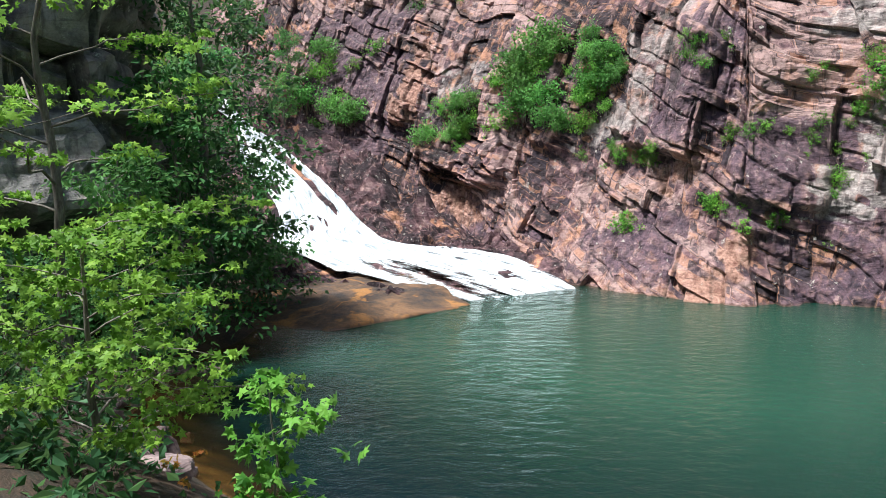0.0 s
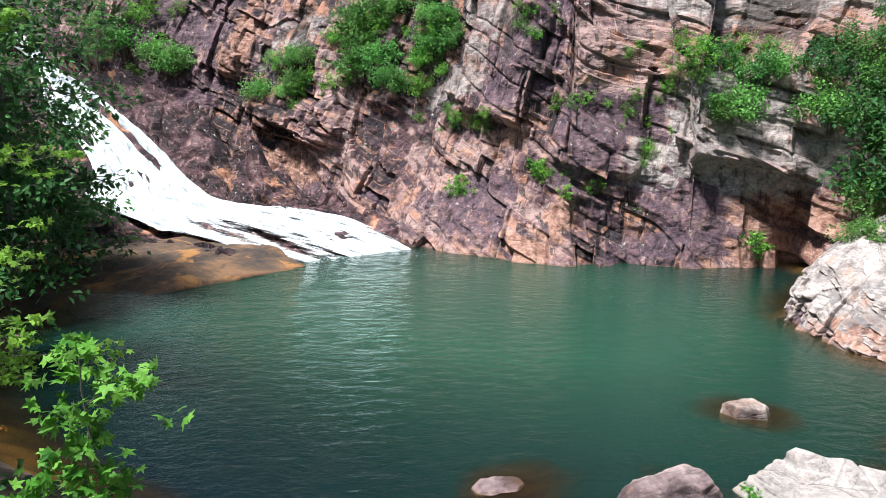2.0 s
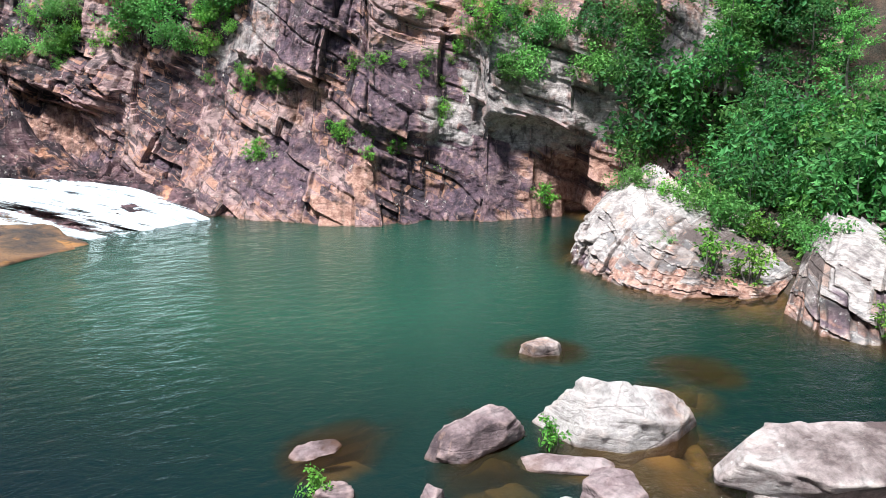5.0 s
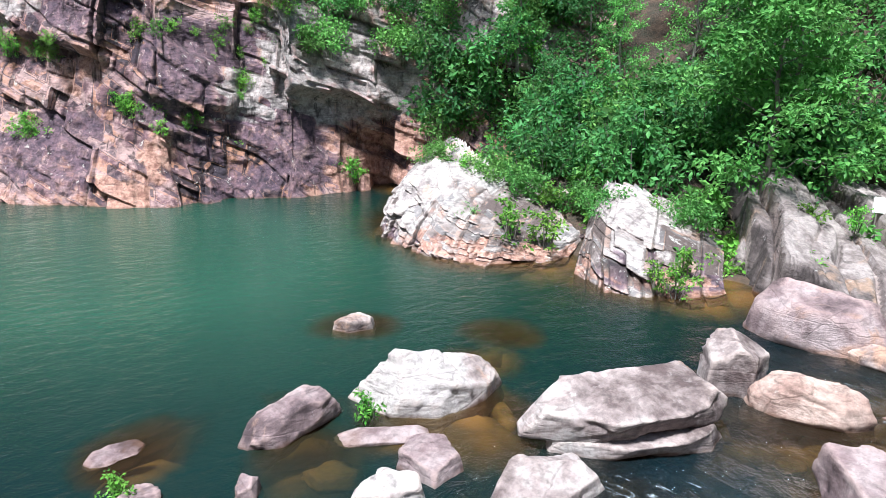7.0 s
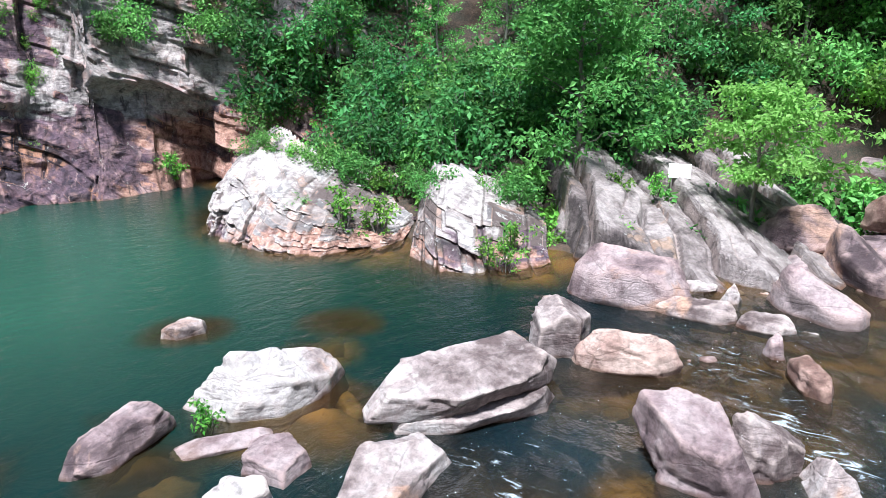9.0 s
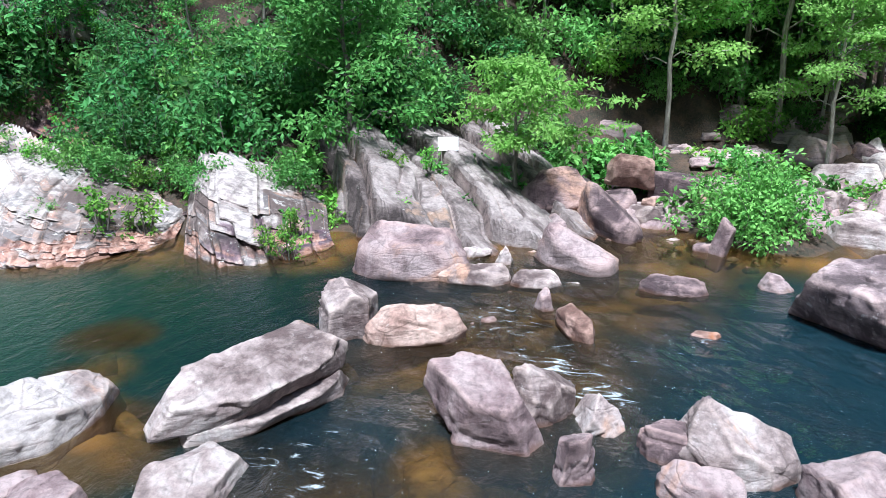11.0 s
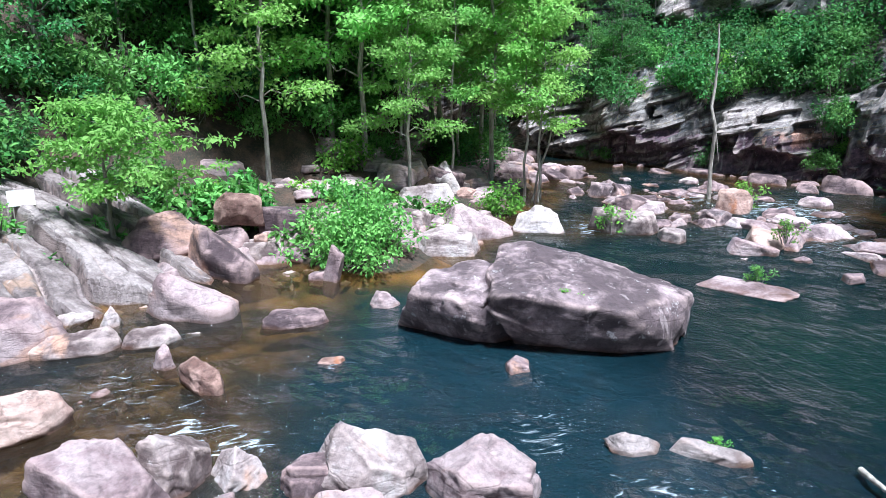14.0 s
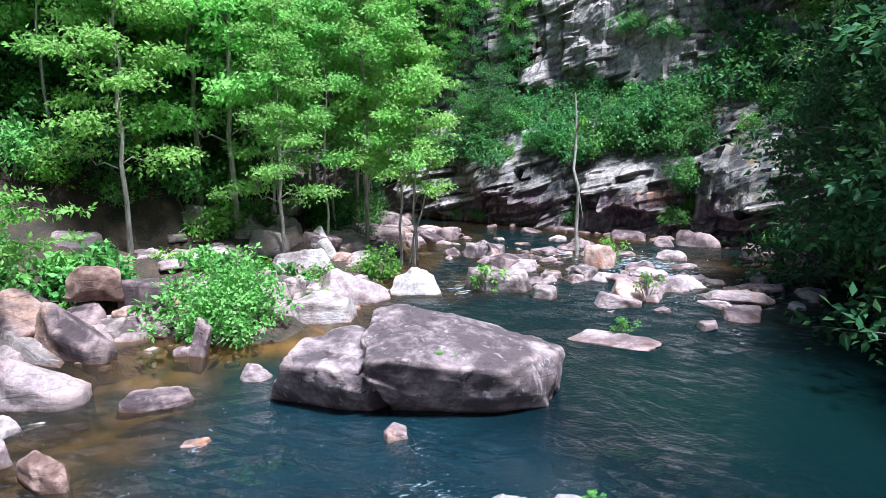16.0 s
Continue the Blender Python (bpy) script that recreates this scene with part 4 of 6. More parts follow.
def boulder(label, x, y, length, width, height, turn=0, pitch=0, lean=0, mat=None, seed=1, sub=5, sink=0.35, z=0.0, planes=6, sharp=170, boxy=0.82, name="boulder", cleft=None, cuts=None, category="boulder"):
    """A boulder with broken faces: length along turn (degrees from +x), width across, height above z."""
    rng = np.random.default_rng(seed)
    dirs, faces = DIRS[sub]
    n = rng.normal(size=(planes, 3)) * np.array([1, 1, 0.8])
    n /= np.linalg.norm(n, axis=1)[:, None]
    dist = rng.uniform(0.56, 0.95, planes)
    axis = np.vstack([np.eye(3), -np.eye(3)]) + rng.normal(size=(6, 3)) * 0.13
    axis /= np.linalg.norm(axis, axis=1)[:, None]
    n, dist = np.vstack([n, axis]), np.r_[dist, np.full(6, boxy) * rng.uniform(0.92, 1.06, 6)]
    if isinstance(cuts, str):
        # a known form, a little askew
        own = np.array(FORMS[cuts], float)
        own[:, :3] += rng.normal(size=(len(own), 3)) * 0.05
        cuts = own
    if cuts is not None:
        n, dist = np.array([k[:3] for k in cuts], float), np.array([k[3] for k in cuts], float)
        n /= np.linalg.norm(n, axis=1)[:, None]
    g = np.maximum(dirs @ n.T, 1e-4) / dist
    rad = (g ** sharp).sum(1) ** (-1 / sharp)
    p = dirs * rad[:, None]
    p /= (p.max(0) - p.min(0))[None] / 2
    if cuts is None:
        p[:, :2] *= (1 - rng.uniform(0.08, 0.24) * p[:, 2])[:, None]
    height *= 0.87
    full = height / (1 - sink)
    p = p * np.array([length, width, full]) / 2
    size = (length * width * full) ** (1 / 3)
    u = p / size
    big = max(1.0, size) ** 0.6
    f1, rid, off = cells3(u * 2.1 * big + seed * 3.7, seed % 91)
    g = np.stack([hash3(np.floor(rid * 1e6), rid * 0, rid * 0 + k, 7) - 0.5 for k in range(3)], 1)
    chip = (0.022 * (rid - 0.5) + 0.05 * (off * g).sum(1)) / big
    chip += 0.012 / big * fbm(u * 1.6 * big + seed, 3, seed % 97) + 0.012 * fbm(u * np.array([6, 6, 9]) + seed, 4, seed % 89, 0.6)
    # open seams along the bedding and one joint across it
    bed = np.array([rng.normal() * 0.25, rng.normal() * 0.25, 1.0])
    bed /= np.linalg.norm(bed)
    joint = np.array([rng.normal(), rng.normal(), rng.normal() * 0.3])
    joint /= np.linalg.norm(joint)
    wav = 0.06 * fbm(u * 2.2, 2, seed % 83)
    for nn, c, deep in [(bed, rng.uniform(-0.3, 0.35), 0.05), (bed, rng.uniform(-0.3, 0.4), 0.04), (joint, rng.uniform(-0.3, 0.3), 0.045)]:
        t = u @ nn - c + wav
        fade = np.clip(0.6 + 1.5 * vnoise(u * 1.3 + c * 9, seed % 79), 0, 1)
        chip -= deep / big * fade * np.exp(-(t * big / 0.022) ** 2)
        chip -= 0.018 / big * fade * (t > 0)
    p = p + dirs * (chip * size)[:, None]
    if cleft is not None:
        # a split across the boulder, its lower end hanging back, and an undercut front
        t = p[:, 0] - cleft + 0.55 * (p[:, 2] - height * 0.3) + 0.22 * fbm(u * 3, 3, seed)
        p = p - dirs * (0.22 * np.exp(-(t / 0.13) ** 2))[:, None]
        p[:, 2] -= np.where(t < 0, 0.17 + 0.1 * vnoise(u * 4, 3), 0) * np.clip(p[:, 2] / height * 2 + 0.6, 0, 1)
        low = np.clip((0.08 * height - p[:, 2]) / (0.5 * height), 0, 1)
        p[:, 1] += np.where(p[:, 1] < 0, 0.42, 0) * low
    me = mesh_np(name, p, faces, mat, sub > 3)
    ob = new(name, me)
    ob.matrix_world = pose(x, y, z + height / 2 - sink * full / 2, lean, pitch, turn)
    return tagged(ob, label, category)


def slanting_ledges():
    """Long tilted slabs side by side, dipping from the bank into the water: s along the dip, w across it."""
    rng = np.random.default_rng(508)
    step = 0.05
    S, W = np.meshgrid(np.arange(-1.6, 10.2, step), np.arange(-1.0, 7.2, step))
    s, w = S.ravel(), W.ravel()
    flat = np.c_[s * 0.35, w * 0.35, s * 0]
    bow = w + 0.32 * fbm(flat, 3, 511) + 0.03 * s
    cuts = np.cumsum(np.r_[-1.6, rng.uniform(0.42, 1.25, 14)])
    row = np.clip(np.searchsorted(cuts, bow) - 1, 0, len(cuts) - 2)
    mid, wide = ((cuts[:-1] + cuts[1:]) / 2)[row], np.diff(cuts)[row]
    lift, tilt = rng.normal(size=len(cuts))[row] * 0.17, rng.uniform(0.1, 0.5, len(cuts))[row]
    side = (bow - mid) / wide
    z = 1.85 - 0.265 * s - 0.2 * np.clip(w - 3.2, 0, 9) + 0.09 * w + lift - tilt * (bow - mid) + 0.12 * fbm(flat * 0.8, 3, 512)
    # joints across the slabs, chips and grain
    rid, da, db, edge = courses(s + 0.5 * fbm(flat * 2, 2, 514), bow, (0.4, 1.3), (0.9, 3.4), 513)
    z += 0.12 * (rid - 0.5) + 0.05 * (hash3(np.floor(rid * 1e6), rid * 0, rid * 0, 5) - 0.5) * da - 0.05 * np.exp(-(edge / 0.04) ** 2)
    z += 0.025 * fbm(np.c_[s * 0.9, w * 4.5, s * 0], 4, 515, 0.65)
    z -= 0.22 * np.exp(-((0.5 - np.abs(side)) * wide / 0.05) ** 2)
    # pointed lower ends, and the steep outer flank
    end = np.interp(w, [-1, 0, 0.7, 2, 2.9, 3.4, 5, 6, 7.2], [5.4, 6.0, 7.2, 7.5, 7.9, 9.2, 8.5, 8.8, 8.6]) + rng.uniform(-0.9, 0.4, len(cuts))[row] - 2.4 * side ** 2 + 0.25 * fbm(flat * 5, 3, 516)
    z -= 2.6 * np.clip((s - end) / 0.9, 0, 1) ** 1.4
    z -= 1.9 * np.clip((-0.35 + 0.3 * fbm(flat * 3, 3, 517) - w) / 0.5, 0, 1)
    X, Y = 19.4 - 0.74 * s + 0.67 * w, 10.3 - 0.67 * s - 0.74 * w
    faces = grid_faces(*S.shape)
    root = new("rock_ledge")
    for k in np.unique(row):
        mine = faces[row[faces[:, 0]] == k]
        used, remapped = np.unique(mine, return_inverse=True)
        part("slab", mesh_np("slab", np.stack([X, Y, z], 1)[used], remapped.reshape(mine.shape)[:, ::-1], ROCK_LEDGE, False), root)
    tagged(root, "long mauve-grey slabs of tilted rock dipping into the water", "rock ledge")


def rocks():
    B = boulder
    B("small pale rock just breaking the pool surface", 6.57, 10.93, 0.93, 0.51, 0.34, -15, mat=ROCK_PALE, seed=11, cuts="block", sub=4)
    B("purple-grey boulder with a pointed end in the pool", 3.74, 8.17, 1.62, 0.78, 0.52, 7, -16, mat=ROCK_PURPLE, seed=12, cuts="loaf")
    B("large whitish boulder with a sloping face", 6.02, 7.72, 2.6, 1.4, 0.95, -8, -2, 6, mat=ROCK_PALE, seed=13, cuts="wedge")
    B("thin dark-edged plate of rock", 4.75, 7.2, 1.15, 0.45, 0.1, -30, mat=ROCK_PURPLE, seed=14, sub=4, z=0.02)
    B("rounded purple boulder standing in shallow water", 4.86, 6.36, 1.15, 0.87, 0.32, 70, mat=ROCK_PURPLE, seed=15, cuts="block")
    B("low grey rock ringed by brown shoal", 1.68, 8.93, 0.81, 0.54, 0.08, 10, mat=ROCK_PURPLE, seed=16, cuts="loaf", sub=4)
    B("small grey rock at the pool's near edge", 1.6, 7.78, 0.58, 0.42, 0.11, -10, mat=ROCK_PURPLE, seed=17, sub=4)
    B("small pinkish stone in the shallows", 2.68, 7.12, 0.35, 0.32, 0.26, 60, mat=ROCK_PURPLE, seed=18, sub=4)
    B("pale speckled boulder under the bank", 4.0, 6.0, 1.0, 0.7, 0.38, -10, mat=ROCK_PALE, seed=19, cuts="block", sub=4)
    B("long whitish slab boulder with a layered top", 7.45, 5.27, 3.15, 1.3, 0.5, -29, -4, 12, mat=ROCK_PALE, seed=420, cuts="plank", z=0.34, sink=0.05)
    B("shaded lower ledge under a long slab", 7.4, 5.1, 2.75, 1.1, 0.42, -29, -3, 6, mat=ROCK_PALE, seed=120, cuts="plank")
    B("square pale block at the slab's end", 10.29, 5.2, 1.35, 1.15, 1.08, 5, mat=ROCK_PALE, seed=21, cuts="block")
    B("long orange-pink boulder beside the rapid", 10.28, 4, 1.9, 1.08, 0.66, -63, mat=ROCK_ORANGE, seed=22, cuts="loaf")
    B("pale slab leaning in the near shallows", 5.4, 4.85, 2.3, 1.05, 0.5, 5, mat=ROCK_PALE, seed=23, cuts="block")
    B("big purple-grey boulder with cracked faces", 7.92, 2.14, 2.0, 1.45, 1.02, -125, mat=ROCK_PURPLE, seed=24, cuts="tooth")
    B("pale wedge leaning on a bigger boulder", 8.5, 1.42, 1.35, 0.9, 0.92, -35, mat=ROCK_PALE, seed=25, cuts="wedge")
    B("pale pyramid-shaped rock in the rapids", 8.42, 0.68, 0.98, 0.85, 0.5, 20, mat=ROCK_PALE, seed=26, cuts="peak", boxy=0.7)
    B("upright purplish block in the shallows", 7.19, 0.82, 0.58, 0.59, 0.71, 80, mat=ROCK_PURPLE, seed=27, cuts="tooth")
    B("rounded purple boulder among the rapids", 8.05, -0.23, 0.9, 0.74, 0.46, 80, mat=ROCK_PURPLE, seed=28, cuts="loaf")
    B("angular pale boulder with a steep broken side", 7.98, -0.95, 1.75, 1.3, 0.9, -95, mat=ROCK_PALE, seed=29, cuts="wedge")
    B("rounded pinkish boulder beside the rapids", 7.23, -0.59, 1.06, 0.77, 0.38, -94, mat=ROCK_PURPLE, seed=30, cuts="loaf")
    B("broad pinkish-grey boulder below the bank", 7.24, -2.33, 1.58, 1.18, 0.81, -105, mat=ROCK_PURPLE, seed=31, cuts="block")
    B("low grey boulder at the bank", 6.55, -1.35, 1.4, 0.8, 0.42, -101, mat=ROCK_PALE, seed=32, cuts="block")
    B("big sloping boulder at the foot of the ledges", 13.49, 5.28, 2.79, 1.93, 1.2, -75, 8, 8, mat=ROCK_PURPLE, seed=33, cuts="loaf", sub=4)
    B("flat pale boulder in the shallows", 13.26, 3.83, 1.64, 0.9, 0.41, -75, mat=ROCK_PALE, seed=34, cuts="loaf", sub=4)
    B("flat pinkish boulder beside the rapid", 13.44, 2.52, 1.15, 0.8, 0.31, -80, mat=ROCK_PALE, seed=35, cuts="loaf", sub=4)
    B("small bright triangular stone by the ledges", 14.66, 3.47, 0.67, 0.46, 0.44, 0, mat=ROCK_PALE, seed=36, cuts="peak", sub=4, boxy=0.7)
    B("small flat stone by the ledges", 14.95, 4.22, 0.82, 0.51, 0.2, -70, mat=ROCK_PALE, seed=37, sub=4)
    B("small pinkish stone in the rapid", 12.24, 2.12, 0.47, 0.4, 0.4, 60, mat=ROCK_PURPLE, seed=38, sub=4)
    B("narrow dark red stone lying in the rapid", 11.35, 1.42, 1.5, 0.5, 0.42, -147, mat=ROCK_ORANGE, seed=39, cuts="loaf", sub=4)
    B("tilted long slab with a pale flank", 14.8, 1.89, 2.2, 0.95, 0.85, -115, 14, mat=ROCK_PURPLE, seed=40, cuts="plank", sub=4)
    B("flat purple-brown rock in midstream", 13.78, -0.16, 1.45, 0.87, 0.34, -85, mat=ROCK_PURPLE, seed=41, cuts="loaf", sub=4)
    B("small orange rock awash in the stream", 11.66, -0.73, 0.48, 0.37, 0.11, 70, mat=ROCK_ORANGE, seed=42, sub=4)
    B("dark tilted slab under the bush", 16.58, -1.14, 0.59, 0.44, 0.94, -120, 20, mat=ROCK_PURPLE, seed=43, sub=4)
    B("small grey rock beside the giant boulder", 14.52, -2.08, 0.73, 0.55, 0.34, 60, mat=ROCK_PURPLE, seed=44, sub=4)
    B("long tilted purple slab on the shore", 17.67, 1.56, 2.62, 0.83, 1.16, -138, 16, mat=ROCK_PURPLE, seed=45, cuts="plank", sub=4)
    B("giant purple-grey boulder with an undercut front", 12.31, -4.96, 6.02, 3.15, 1.85, -113, 4, 2, mat=ROCK_MAUVE, seed=47, sub=6, sharp=60, cleft=-1.05, cuts=((0.1, -0.12, 0.98, 0.55), (0.24, 0.05, 0.96, 0.62), (-0.3, -0.1, 0.94, 0.6), (0.03, -1, -0.22, 0.7), (-0.5, -0.86, -0.05, 0.84), (0.5, -0.85, -0.18, 0.86), (1, -0.2, 0.0, 0.94), (0.8, -0.5, 0.35, 0.93), (-1, 0.1, 0.15, 0.92), (0, 1, 0.25, 0.8), (0.6, 0.8, 0.2, 0.86), (-0.6, 0.8, 0.2, 0.86), (0, 0, -1, 0.8)))
    B("whitish rounded boulder behind the giant one", 18.45, -4.46, 2.29, 1.43, 0.91, -103, mat=ROCK_PALE, seed=147, cuts="block", sub=4)
    B("tilted flat purple slab on the gravel bar", 20.25, -5.84, 2.67, 1.79, 0.87, -105, 10, mat=ROCK_PURPLE, seed=48, cuts="wedge", sub=4)
    B("pale wedge of rock at the water", 20.29, -7.82, 1.94, 1.21, 0.95, -111, mat=ROCK_PALE, seed=49, cuts="peak", sub=4)
    B("small wet stone before the giant boulder", 10.75, -3.9, 0.75, 0.45, 0.14, -20, mat=ROCK_PURPLE, seed=50, sub=4)
    B("low crusted rock awash in the stream", 7.85, -4.6, 0.85, 0.45, 0.24, -100, 10, 6, mat=ROCK_LEDGE, cuts="wedge", seed=51, sub=4)
    B("low crusted pale rock awash", 7.45, -5.5, 1.15, 0.42, 0.22, -122, 6, -8, mat=ROCK_LEDGE, cuts="plank", seed=52, sub=4)
    B("flat triangular rock just above the water", 13.54, -10.64, 2.18, 1.14, 0.11, -139, mat=ROCK_PURPLE, seed=53, sub=4)
    B("rounded pink boulder in the riffle", 17.09, -13.62, 2.16, 1.34, 0.56, -40, mat=ROCK_ORANGE, seed=54, cuts="loaf", sub=4)
    B("long layered rock bar between channels", 19.69, -10.46, 2.39, 1.17, 0.9, -118, mat=ROCK_PALE, seed=55, cuts="plank", sub=4)
    B("pale rounded rock in the river", 18.21, -11.32, 1.05, 0.78, 0.49, 10, mat=ROCK_PALE, seed=56, cuts="block", sub=4)
    B("square grey rock in the river", 14.2, -15.25, 2.16, 1.16, 0.11, -40, mat=ROCK_PURPLE, seed=57, sub=4)
    B("low grey rock in the river", 13.45, -13.4, 0.65, 0.56, 0.23, -30, mat=ROCK_PURPLE, seed=58, sub=4)
    B("flat dark rock in the riffle", 15.34, -16.33, 2.14, 1.09, 0.36, -137, mat=ROCK_PURPLE, seed=59, sub=4)
    B("pinkish rock at the far riffle", 21.4, -15.8, 1.7, 1.3, 1.1, -40, mat=ROCK_ORANGE, seed=60, sub=4)

    B("dark block on the bank", 18.9, 3.0, 1.9, 1.1, 0.9, 75, 10, mat=ROCK_PURPLE, seed=171, z=0.7, sub=4)
    B("orange-brown block on the bank", 20.2, 1.2, 1.5, 1.0, 0.7, -100, mat=ROCK_ORANGE, seed=172, z=1.0, cuts="loaf", sub=4)
    B("wide purple-grey block on the bank", 20.2, -0.4, 2.5, 1.3, 0.85, -95, mat=ROCK_PURPLE, seed=173, z=0.5, sub=4)
    B("small orange stone in the gravel", 19.3, 0.6, 0.7, 0.5, 0.4, 0, mat=ROCK_ORANGE, seed=174, z=0.3, sub=4)
    B("broad brown wet bedrock slab beside the fall", -6.4, 24.6, 11.5, 7.0, 0.75, 46, 0, 9, mat=ROCK_WET, seed=65, sub=5, planes=4, sink=0.6)


rocks()
slanting_ledges()


def scatter_rocks(label, group, count, seed, line, spread, sizes, mats, lift=0.0, sub=3, joined=False):
    """Loose rocks strewn along a line on the plan; joined: too many and small to count, one object."""
    rng = np.random.default_rng(seed)
    pts, _ = spline(line, 200)
    made = []
    for k in range(count):
        x, y = pts[rng.integers(200)] + rng.normal(size=2) * spread
        size = sizes[0] + (sizes[1] - sizes[0]) * rng.random() ** 2
        z = max(float(ground_height(np.array([x]), np.array([y]))[0]), -0.05) + lift
        ob = boulder(label, x, y, size, size * rng.uniform(0.5, 0.85), size * rng.uniform(0.18, 0.4), rng.uniform(0, 360), rng.uniform(-12, 12), rng.uniform(-10, 10), mats[rng.integers(len(mats))], 1000 + seed * 100 + k, sub, z=z - 0.03, sharp=150, cuts=("block", "wedge", "plank", "loaf")[k % 4], name="rock")
        tagged(ob, group=group)
        made.append(ob)
    if joined:
        V, base = [], 0
        F = []
        for ob in made:
            me = ob.data
            co = np.zeros(len(me.vertices) * 3, np.float32)
            me.vertices.foreach_get("co", co)
            m = np.array(ob.matrix_world)
            V.append(co.reshape(-1, 3) @ m[:3, :3].T + m[:3, 3])
            F.append(DIRS[sub][1] + base)
            base += len(me.vertices)
            bpy.data.objects.remove(ob)
            bpy.data.meshes.remove(me)
        tagged(new("stones", mesh_np("stones", np.vstack(V), np.vstack(F), mats[0], True)), label, "stones", kind="stuff")


scatter_rocks("weathered grey-pink rock on the bouldery bar", "rocks on the bar", 75, 1, [(17.5, -1), (20, -3), (22.5, -5.5), (27, -8.5)], 1.3, (0.3, 1.5), [ROCK_PURPLE, ROCK_MAUVE, ROCK_PURPLE, ROCK_ORANGE])
scatter_rocks("rock tumbled down the wooded bank", "rocks on the bank", 80, 2, [(19, 2), (22, 0), (26, -3), (31, -7)], 1.6, (0.5, 2.2), [ROCK_PURPLE], joined=True)
scatter_rocks("wet rock breaking the riffle", "rocks in the riffle", 95, 3, [(26, -14), (21.5, -15.5), (18, -17.5), (13, -19.5), (9, -19)], 1.5, (0.4, 1.6), [ROCK_PURPLE, ROCK_MAUVE, ROCK_PURPLE])
scatter_rocks("flat pinkish rock on the stony river bar", "flat rocks of the bar", 90, 13, [(33, -12.8), (28, -12.6), (23.5, -12.6), (20, -13.6), (17.5, -15.6)], 1.1, (0.5, 2.2), [ROCK_PURPLE, ROCK_MAUVE, ROCK_PURPLE], sub=4)
scatter_rocks("pale cobbles along the water's edge", "shore cobbles", 60, 4, [(14.4, 3.2), (16, 2.6), (17.5, 0.4), (16.2, -2.4)], 0.5, (0.12, 0.5), [ROCK_PALE], joined=True)
scatter_rocks("dark stones in the shallow rapid", "stones in the rapid", 40, 5, [(12.2, 3.3), (11.6, 2.6), (11.0, 2.9), (10.6, 2.4)], 0.35, (0.12, 0.4), [ROCK_PURPLE], joined=True)
scatter_rocks("drowned brown stones under the shallows", "drowned stones", 110, 6, [(7, 9.5), (8.5, 7.5), (9.5, 6.5), (8.5, 4.2), (6.2, 3.2), (12, 0)], 1.2, (0.4, 1.5), [ROCK_TAWNY], lift=-0.42, joined=True)
scatter_rocks("half-buried rock on the leafy bank", "half-buried rocks", 45, 7, [(13.8, 17), (14.8, 14), (16.4, 11), (18.6, 9.2), (19.6, 5)], 0.9, (0.3, 1.3), [ROCK_PALE, ROCK_PURPLE])
scatter_rocks("dark rock on the shaded near bank", "rocks on the near bank", 22, 8, [(-5.6, 10.2), (-8.8, 13.2), (-9.2, 16.5)], 0.6, (0.4, 1.6), [ROCK_PURPLE])
scatter_rocks("slab of purple-grey rock piled on the bank", "slabs on the bank", 55, 9, [(18.6, 1.2), (20, -1.2), (21.6, -3.4), (24, -5.8)], 1.2, (0.8, 2.4), [ROCK_PURPLE, ROCK_PURPLE, ROCK_PALE], sub=4)
scatter_rocks("talus blocks below the grey bluff", "talus blocks", 60, 10, [(35, -17.5), (30, -20.5), (25, -22.6), (19, -23.6), (12, -22.4)], 1.0, (0.5, 2.4), [ROCK_PURPLE], joined=True)
scatter_rocks("rock heaped below the slender trees", "rocks below the trees", 70, 12, [(26.5, -6.5), (30, -9.4), (34, -11.3), (40, -13)], 0.9, (0.6, 2.2), [ROCK_PURPLE], joined=True)



# ---- plants ----
def frames_for(d, rng, up=0.75):
    n = rng.normal(size=d.shape) * 0.55
    n[:, 2] += up
    n -= (n * d).sum(1)[:, None] * d
    n /= np.linalg.norm(n, axis=1)[:, None] + 1e-6
    return n, np.cross(n, d)


def leaf_places(rng, centres, radius, per, flat=0.6):
    c = np.repeat(np.asarray(centres, float), per, axis=0)
    r = np.repeat(np.broadcast_to(radius, len(centres)), per)
    o = rng.normal(size=c.shape)
    o /= np.linalg.norm(o, axis=1)[:, None]
    o *= (rng.random(len(c)) ** 0.45)[:, None]
    o[:, 2] *= flat
    d = o + rng.normal(size=c.shape) * 0.5
    d[:, 2] -= 0.25
    d /= np.linalg.norm(d, axis=1)[:, None]
    return c + o * r[:, None], d


def leaf_mesh(name, rng, centres, radius, per, size, mat, flat=0.6, width=0.55):
    """Many small folded leaves round the clump centres."""
    p, d = leaf_places(rng, centres, radius, per, flat)
    n, s = frames_for(d, rng)
    L = (size * rng.uniform(0.6, 1.25, len(p)))[:, None]
    v = np.stack([p, p + d * L * 0.45 + s * L * width * 0.5 + n * L * 0.1, p + d * L, p + d * L * 0.45 - s * L * width * 0.5 + n * L * 0.1], 1)
    return mesh_np(name, v.reshape(-1, 3), np.arange(len(p) * 4).reshape(-1, 4), mat, False)


